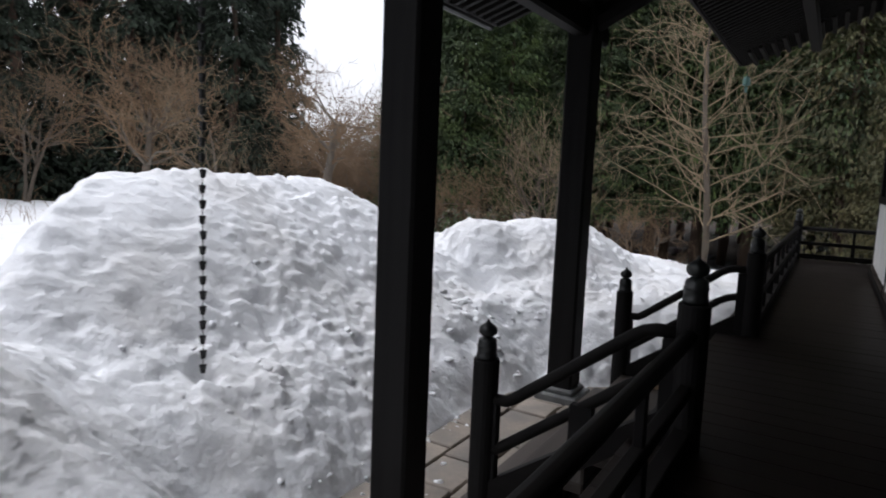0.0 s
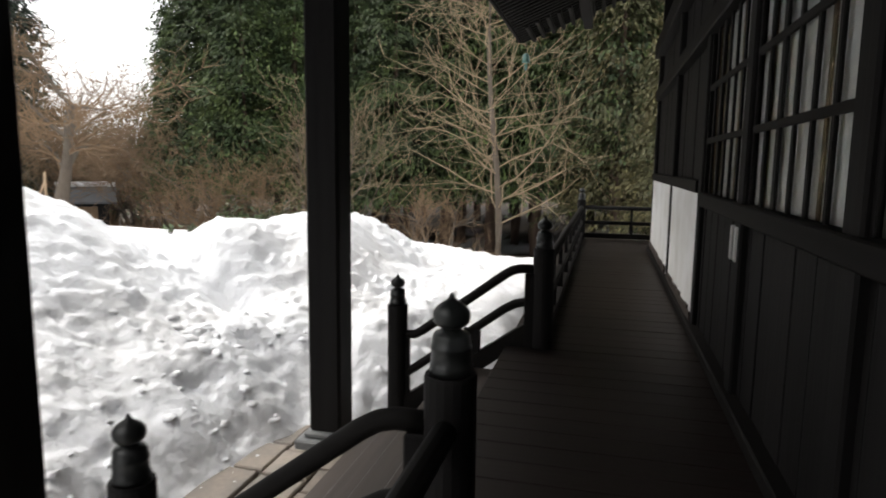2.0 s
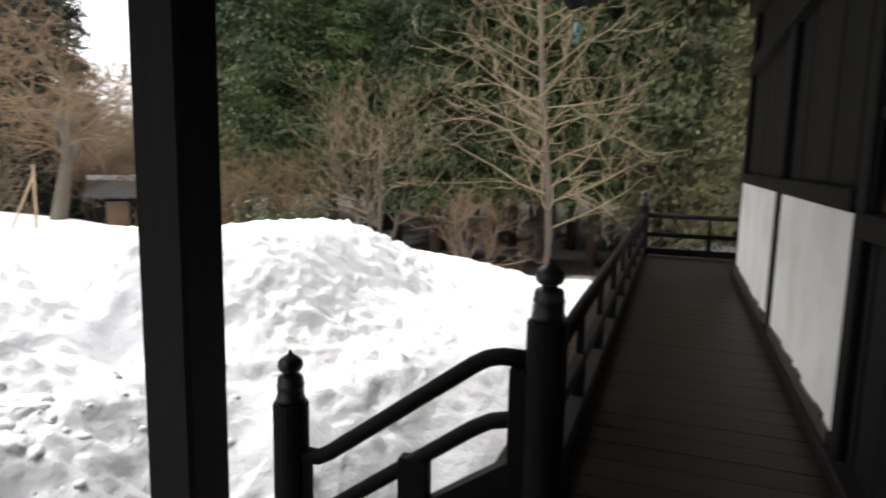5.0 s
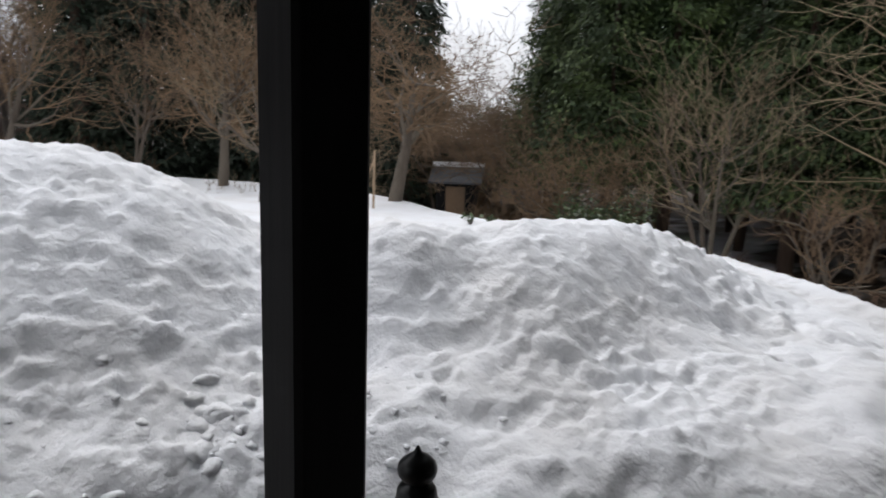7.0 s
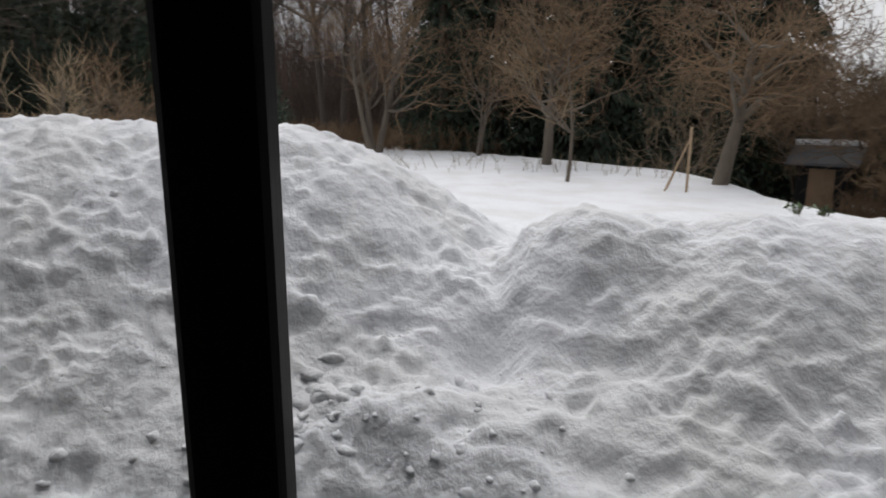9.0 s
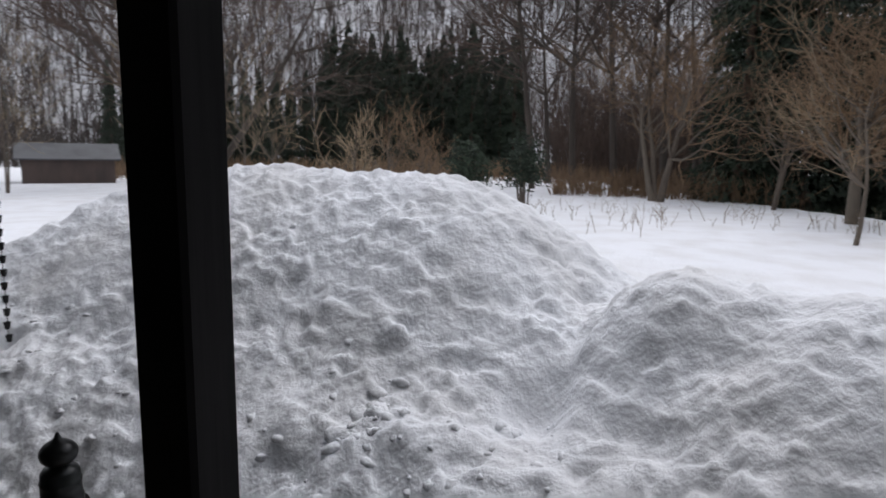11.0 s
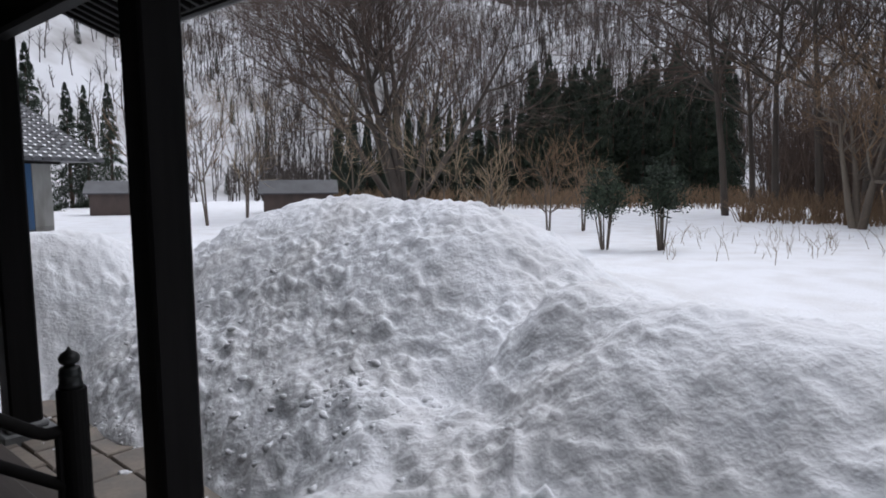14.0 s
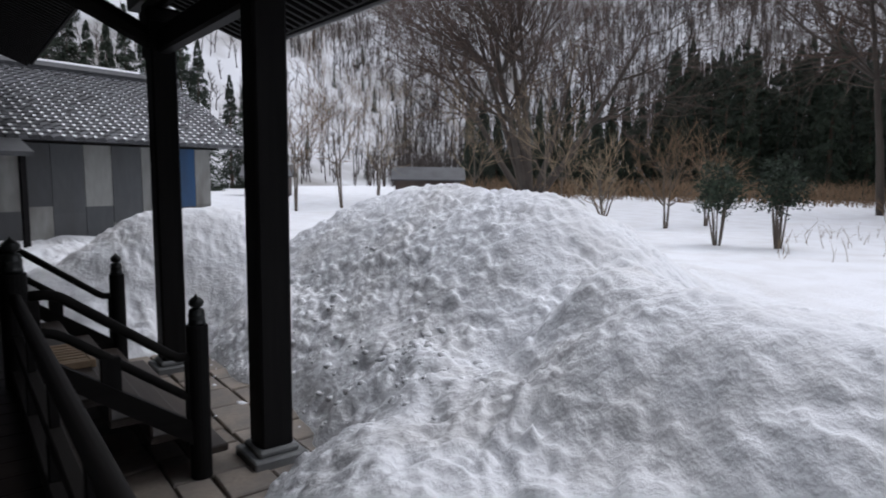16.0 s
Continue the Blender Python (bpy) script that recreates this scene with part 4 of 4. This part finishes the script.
SHEET_GREY = sheet("grey_sheet", (0.075, 0.079, 0.083), (0.06, 0.06, 0.06))
SHEET_PALE = sheet("pale_sheet", (0.26, 0.26, 0.245), (0.09, 0.08, 0.07))
SHEET_BLUE = sheet("blue_sheet", (0.03, 0.10, 0.23), (0.03, 0.07, 0.14))
SHEET_BROWN = sheet("brown_sheet", (0.085, 0.058, 0.047), (0.055, 0.038, 0.033))


def barn():
    b = thing("barn", "old barn with patched metal walls and a grey tiled roof", "barn", (-6.62, -6.78, 0.0))
    b.rotation_euler = (0, 0, radians(17))
    L, ez, rz, deep = 16.0, 3.30, 5.25, 3.4
    gable = bmesh.new()
    pts = [(x, y, z) for x in (0.2, 0.32) for y, z in ((-0.52, ez - 0.02), (-deep, rz - 0.12), (-6.9, ez - 0.02))]
    gv = [gable.verts.new(p) for p in pts]
    for f in ((0, 1, 2), (5, 4, 3), (0, 3, 4, 1), (1, 4, 5, 2), (2, 5, 3, 0)):
        gable.faces.new([gv[k] for k in f])
    part("wall", box((0.2, -7.0, -0.2), (L, -0.5, ez), 0), SHEET_GREY, b)
    part("gable", gable, SHEET_BROWN, b, "brown boarded gable")
    x, i = 0.2, 0
    kinds = [SHEET_PALE, SHEET_BLUE, SHEET_PALE, SHEET_GREY, SHEET_PALE, SHEET_GREY, SHEET_GREY, SHEET_PALE, SHEET_GREY, SHEET_PALE, SHEET_GREY, SHEET_GREY, SHEET_BROWN, SHEET_BROWN]
    # no hole is cut: a dark slab stands in for the shade inside
    dark_slab = box((7.4, -0.52, -0.1), (8.3, -0.44, 2.5), 0.01)
    part("door_shade", dark_slab, WOOD, b, "dark slab standing in for the shade inside an open door")
    while x < L - 0.5:
        w = RNG.uniform(0.5, 0.85)
        z = RNG.uniform(1.1, 1.7)
        mat = kinds[i % len(kinds)]
        part("sheet", box((x, -0.5, z), (x + w - 0.01, -0.47 + RNG.uniform(0, 0.012), ez - 0.15), 0.004), mat, b)
        part("sheet", box((x, -0.5, -0.1), (x + w - 0.01, -0.475 + RNG.uniform(0, 0.012), z + 0.03), 0.004), SHEET_GREY if i % 3 else SHEET_PALE, b)
        x += w
        i += 1
    part("eave_beam", box((0.0, -0.46, ez - 0.16), (L, -0.34, ez + 0.0), 0.01), WOOD_X, b)
    # roof slab and its tiles
    bm = bmesh.new()
    v = [bm.verts.new(p) for p in ((-0.7, 0.35, ez - 0.1), (L, 0.35, ez - 0.1), (L, -deep, rz), (-0.6, -deep, rz), (-0.7, -7.2, ez - 0.1), (L, -7.2, ez - 0.1))]
    for f in ((0, 1, 2, 3), (3, 2, 5, 4), (0, 3, 4), (0, 4, 5, 1)):
        bm.faces.new([v[k] for k in f])
    part("roof", bm, TILE, b, "grey tiled roof")
    verts, faces, n = [], [], 0
    run, rise = deep + 0.35, rz - ez + 0.1
    rows, pitch = 22, 0.24
    for r in range(rows):
        f0, f1 = r / rows, (r + 1.12) / rows
        left = -0.7 + 0.1 * f0
        for c in range(int((L - left) / pitch)):
            x0 = left + c * pitch
            for xa, za, xb, zb in ((0, 0.02, 0.06, 0.065), (0.06, 0.065, 0.13, 0.05), (0.13, 0.05, 0.24, 0.02)):
                verts += [(x0 + xa, 0.37 - run * f0, ez - 0.1 + rise * f0 + za + 0.035), (x0 + xb, 0.37 - run * f0, ez - 0.1 + rise * f0 + zb + 0.035),
                          (x0 + xb, 0.37 - run * f1, ez - 0.1 + rise * f1 + zb), (x0 + xa, 0.37 - run * f1, ez - 0.1 + rise * f1 + za)]
                faces.append((n, n + 1, n + 2, n + 3))
                n += 4
            verts += [(x0, 0.37 - run * f0, ez - 0.11 + rise * f0), (x0 + 0.24, 0.37 - run * f0, ez - 0.11 + rise * f0),
                      (x0 + 0.20, 0.37 - run * f0, ez - 0.03 + rise * f0), (x0 + 0.04, 0.37 - run * f0, ez - 0.015 + rise * f0)]
            faces.append((n, n + 1, n + 2, n + 3))
            n += 4
    caught, quads = [], []
    for rr in range(rows):
        f0, f1 = (rr + 0.42) / rows, (rr + 0.92) / rows
        for c in range(int((L + 0.6) / pitch)):
            if RNG.random() < 0.12:
                continue
            x0 = -0.7 + c * pitch
            quads.append(tuple(range(len(caught), len(caught) + 4)))
            caught += [(x0 + xa, 0.37 - run * f, ez - 0.1 + rise * f + 0.058) for xa, f in ((0.14, f0), (0.245, f0), (0.235, f1), (0.16, f1))]
    put("tile_snow", array_mesh("tile_snow", caught, quads, SNOW), b, None, "thin snow caught between the tiles")["kind"] = "stuff"
    slab = bmesh.new()
    edge = [(5.5, 0.36, 3.10), (L, 0.36, 3.10), (L, 1.0, 2.80), (5.5, 1.0, 2.80)]
    sv = [slab.verts.new(p) for p in edge] + [slab.verts.new((x, y, z + 0.10)) for x, y, z in edge]
    for f in ((0, 1, 2, 3), (7, 6, 5, 4), (0, 4, 5, 1), (1, 5, 6, 2), (2, 6, 7, 3), (3, 7, 4, 0)):
        slab.faces.new([sv[k] for k in f])
    part("lean_to_roof", slab, TILE, b, "lower grey tiled roof")
    part("lean_to_wall", box((6.3, 0.5, -0.2), (L, 0.62, 2.98), 0.01), SHEET_BROWN, b, "red-brown plank wall")
    part("lean_to_post", box((5.62, 0.8, -0.2), (5.74, 0.92, 2.84), 0.01), WOOD, b)
    put("roof_tiles", array_mesh("roof_tiles", verts, faces, TILE), b, None, "rows of grey pan tiles")["kind"] = "stuff"
    part("ridge", add_tube(bmesh.new(), [(-0.7, -deep, rz + 0.1), (L, -deep, rz + 0.1)], 0.16, 8), TILE, b)
    part("ridge_snow", add_tube(bmesh.new(), [(0.6, -deep, rz + 0.24), (L, -deep, rz + 0.24)], 0.06, 8), SNOW, b, "thin line of snow along the ridge")


barn()


def hut(name, at, turn, w, d, h, wall, label, snow=False, door=None):
    t = thing(name, label, "hut", (at[0], at[1], ground_z(*at) - 0.1))
    t.rotation_euler = (0, 0, radians(turn))
    part("wall", box((-w / 2, -d / 2, 0), (w / 2, d / 2, h), 0.02), wall, t)
    bm = bmesh.new()
    a = [(-w / 2 - 0.3, -d / 2 - 0.35, h - 0.08), (w / 2 + 0.3, -d / 2 - 0.35, h - 0.08), (w / 2 + 0.3, 0, h + d * 0.32), (-w / 2 - 0.3, 0, h + d * 0.32), (-w / 2 - 0.3, d / 2 + 0.35, h - 0.08), (w / 2 + 0.3, d / 2 + 0.35, h - 0.08)]
    v = [bm.verts.new(p) for p in a]
    u = [bm.verts.new((x, y, z + 0.08)) for x, y, z in a]
    for q in (v, u):
        bm.faces.new((q[0], q[1], q[2], q[3]))
        bm.faces.new((q[3], q[2], q[5], q[4]))
    for i, j in ((0, 1), (1, 2), (2, 5), (5, 4), (4, 3), (3, 0)):
        bm.faces.new((v[i], v[j], u[j], u[i]))
    part("roof", bm, TILE, t)
    wide = 1.2 if door else 0.4
    part("door", box((-wide, -d / 2 - 0.03, 0), (wide, -d / 2 + 0.01, min(1.8, h - 0.1)), 0.01), door or (FRAME if snow else SHEET_PALE), t)
    if snow:
        part("ridge_snow", add_tube(bmesh.new(), [(-w / 2 - 0.3, 0, h + d * 0.32 + 0.1), (w / 2 + 0.3, 0, h + d * 0.32 + 0.12)], 0.13, 8), SNOW, t, "strip of snow on the ridge")


hut("hut", (-20.9, 23.5), 42, 1.6, 1.7, 2.0, WOOD, "small dark hut with a snowy ridge before the wood", True)
hut("hut", polar(143.3, 44, 11.9), 142 + 180, 4.4, 2.4, 1.4, SHEET_BROWN, "low brown hut with a wide blue door and a grey roof", False, SHEET_BLUE)


# ---- paving ----
def paving():
    bed = thing("paving", "uneven flagstone paving before the steps", "pavement", kind="structure")
    part("bed", box((-3.1, 1.2, -0.12), (-0.5, 7.6, -0.035), 0), JOINT, bed)
    rng = np.random.default_rng(12)
    x = -2.98
    while x < -0.9:
        w = rng.uniform(0.30, 0.46)
        y = 1.3 + rng.uniform(0, 0.3)
        while y < 7.5:
            ln = rng.uniform(0.38, 0.75)
            bm = bmesh.new()
            j = lambda: rng.uniform(-0.012, 0.012)
            top = rng.uniform(-0.006, 0.008)
            base = [(x + 0.010, y + 0.010), (x + w - 0.010, y + 0.010), (x + w - 0.010, y + ln - 0.010), (x + 0.010, y + ln - 0.010)]
            base = [(a + j(), b + j()) for a, b in base]
            lo = [bm.verts.new((a, b, -0.06)) for a, b in base]
            mid = [bm.verts.new((a, b, top - 0.012)) for a, b in base]
            cx, cy = x + w / 2, y + ln / 2
            hi = [bm.verts.new((a + (cx - a) * 0.06, b + (cy - b) * 0.05, top)) for a, b in base]
            for p, q in ((lo, mid), (mid, hi)):
                for k in range(4):
                    bm.faces.new((p[k], p[(k + 1) % 4], q[(k + 1) % 4], q[k]))
            bm.faces.new(hi)
            part("flagstone", bm, STONE, bed)
            y += ln
        x += w


paving()


def wind_bell():
    b = thing("wind_bell", "small green bronze wind bell under the eave corner", "bell", (-1.80, 15.45, 4.62))
    part("bell", turned([(0.085, 0.0), (0.078, 0.03), (0.07, 0.12), (0.055, 0.17), (0.02, 0.19)], 12), PATINA, b, smooth=True)
    part("hanger", add_tube(bmesh.new(), [(0, 0, 0.18), (0, 0, 0.42)], 0.008, 6), COPPER, b)
    part("tongue", box((-0.03, -0.004, -0.16), (0.03, 0.004, -0.03), 0.002), PATINA, b)


wind_bell()


def undergrowth(name, seed, spots, count, height, mat, label):
    """Brown winter thicket: many thin stems."""
    rng = np.random.default_rng(seed)
    st = Sticks()
    roots = []
    for k in range(count):
        az0, az1, d0, d1, y0 = spots[rng.integers(len(spots))]
        roots.append((*polar(rng.uniform(az0, az1), rng.uniform(d0, d1), y0), d0))
    roots = np.array(roots)
    level = snow_height(roots[:, 0], roots[:, 1]) - 0.1
    for (x, y, d0), z in zip(roots, level):
        p = np.array((x, y, z))
        h = height * rng.uniform(0.4, 1.2)
        q = p + np.array((rng.normal(0, 0.16) * h, rng.normal(0, 0.16) * h, h * 0.6))
        r = q + np.array((rng.normal(0, 0.22) * h, rng.normal(0, 0.22) * h, h * 0.5))
        w = (0.012 + 0.0004 * d0) * (0.45 if height < 0.6 else 1)
        st.add(p, q, w, w * 0.8, 3)
        st.add(q, r, w * 0.8, w * 0.4, 3)
        st.add(q, q + np.array((rng.normal(0, 0.3) * h, rng.normal(0, 0.3) * h, h * 0.35)), w * 0.6, w * 0.3, 3)
    tagged(new(name, st.mesh(name, mat)), label, "undergrowth", kind="stuff")


undergrowth("thicket", 301, [(54, 92, 28.5, 33, 4), (54, 92, 28.5, 33, 4), (30, 46, 26, 30, 4), (44, 56, 34, 46, 4), (44, 56, 34, 46, 4)], 3800, 1.1, TWIG, "brown winter thicket under the cedars")
undergrowth("far_thicket", 302, [(84, 140, 44, 62, 10)], 3000, 1.35, TWIG, "brown winter thicket along the far field edge")
undergrowth("far_woods", 305, [(83, 101, 46, 66, 9)], 1400, 8.0, TWIG_DARK, "brown leafless woods behind the far field edge")
undergrowth("rusty_bushes", 303, [(14.6, 17.4, 14.6, 16.2, 4), (3.5, 7, 15, 17, 4), (22, 30, 17, 20, 4)], 170, 0.85, TWIG_RED, "rust-brown dry bushes at the wood's edge")
undergrowth("reeds", 304, [(92, 104, 14, 22, 9), (60, 84, 17, 22, 7)], 150, 0.55, TWIG_PALE, "dry stalks sticking out of the snow field")


# ---- small things in the field ----
def stakes(at):
    t = thing("stake_tripod", "three thin wooden stakes propped beside the tree", "stakes", (at[0], at[1], ground_z(*at)))
    for dx, dy, w in ((0.0, 0.0, 0.03), (-0.55, -0.25, 0.018), (-0.25, -0.45, 0.018)):
        part("stake", add_tube(bmesh.new(), [(dx, dy, -0.2), (0.02, 0.0, 1.15 if dx else 1.35)], w, 6), PALE, t)


stakes((-12.9, 13.9))


def sprig(seed, at, h):
    rng = np.random.default_rng(seed)
    t = thing("dry_sprig", "small leafy sprig poking through the snow", "plant", (at[0], at[1], ground_z(*at)))
    st = Sticks()
    for i in range(7):
        a = rng.uniform(0, 6.28)
        st.add(np.array((0, 0, -0.1)), np.array((math.cos(a) * h * 0.5, math.sin(a) * h * 0.5, h * rng.uniform(0.5, 1))), 0.012, 0.006, 3)
    put("stem", st.mesh("stem", BARK), t)
    n = 40
    c = rng.normal(0, 0.35, (n, 3)) * h * np.array((1, 1, 0.6)) + np.array((0, 0, h * 0.6))
    o, q = rng.normal(0, 0.03, (n, 3)), rng.normal(0, 0.02, (n, 3))
    put("leaves", array_mesh("leaves", np.stack([c - o, c + q, c + o, c - q], 1).reshape(-1, 3), np.arange(4 * n).reshape(-1, 4), LEAF), t)


for i, p in enumerate(((-9.6, 14.0), (-9.1, 14.1))):
    sprig(400 + i, p, 0.2)
for i, (az, d, h) in enumerate(((137.5, 26, 4.2), (131.5, 27, 4.6), (129.8, 24, 3.0), (147, 33, 5.0), (150, 30, 5.5), (154, 27, 4.0), (120.5, 22, 2.6), (117.5, 24, 2.6))):
    bare_tree("young_tree", 420 + i, h, 0.05, 2 if i > 2 else 1, (8, 5, 3), 0.12, 0.6, BARK, TWIG_PALE if i < 4 else TWIG, "thin bare young tree standing in the snow", polar(az, d, 11), 0.08, "young field trees", 0.8, 0.1)
hut("hut", polar(156.6, 46, 10.5), 150 + 180, 3.0, 2.2, 1.5, SHEET_BROWN, "low brown hut with a plain roof in the snow")


def snow_crumbs():
    """Clods fallen from the heaps, on their flanks and at the paving's edge."""
    rng = np.random.default_rng(77)
    spots = [(-2.86 + abs(rng.normal(0, 0.12)) - 0.12, rng.uniform(2.9, 6.5), rng.uniform(0.008, 0.026)) for i in range(70)]
    for cx, cy, spread, n, big in ((-3.64, 6.85, 0.20, 34, 0.085), (-3.35, 7.6, 0.30, 30, 0.05), (-3.4, 6.2, 0.4, 30, 0.05), (-3.5, 4.6, 0.7, 44, 0.05), (-3.9, 3.4, 0.5, 22, 0.045)):
        for k in range(n):
            spots.append((cx + rng.normal(0, spread), cy + rng.normal(0, spread), big * rng.uniform(0.2, 1.0) ** 1.6 + 0.008))
    levels = snow_height(np.array([p[0] for p in spots]), np.array([p[1] for p in spots]))
    ball = bmesh.new()
    bmesh.ops.create_icosphere(ball, subdivisions=2, radius=1.0)
    unit_verts = np.array([v.co for v in ball.verts])
    unit_faces = np.array([[v.index for v in f.verts] for f in ball.faces])
    ball.free()
    verts, faces = [], []
    for i, ((x, y, q), z) in enumerate(zip(spots, levels)):
        rough = 1 + 0.22 * np.sin(unit_verts @ rng.normal(0, 3.0, 3) + i) + 0.10 * rng.normal(0, 1, len(unit_verts))
        verts.append(unit_verts * rough[:, None] * np.array((q, q * rng.uniform(0.7, 1.2), q * 0.6)) + np.array((x, y, max(z, 0.0) - q * 0.28)))
        faces.append(unit_faces + i * len(unit_verts))
    tagged(new("snow_crumbs", array_mesh("snow_crumbs", np.concatenate(verts), np.concatenate(faces), SNOW, True)), "clods of snow fallen down the heaps' flanks", "snow", kind="stuff")


snow_crumbs()
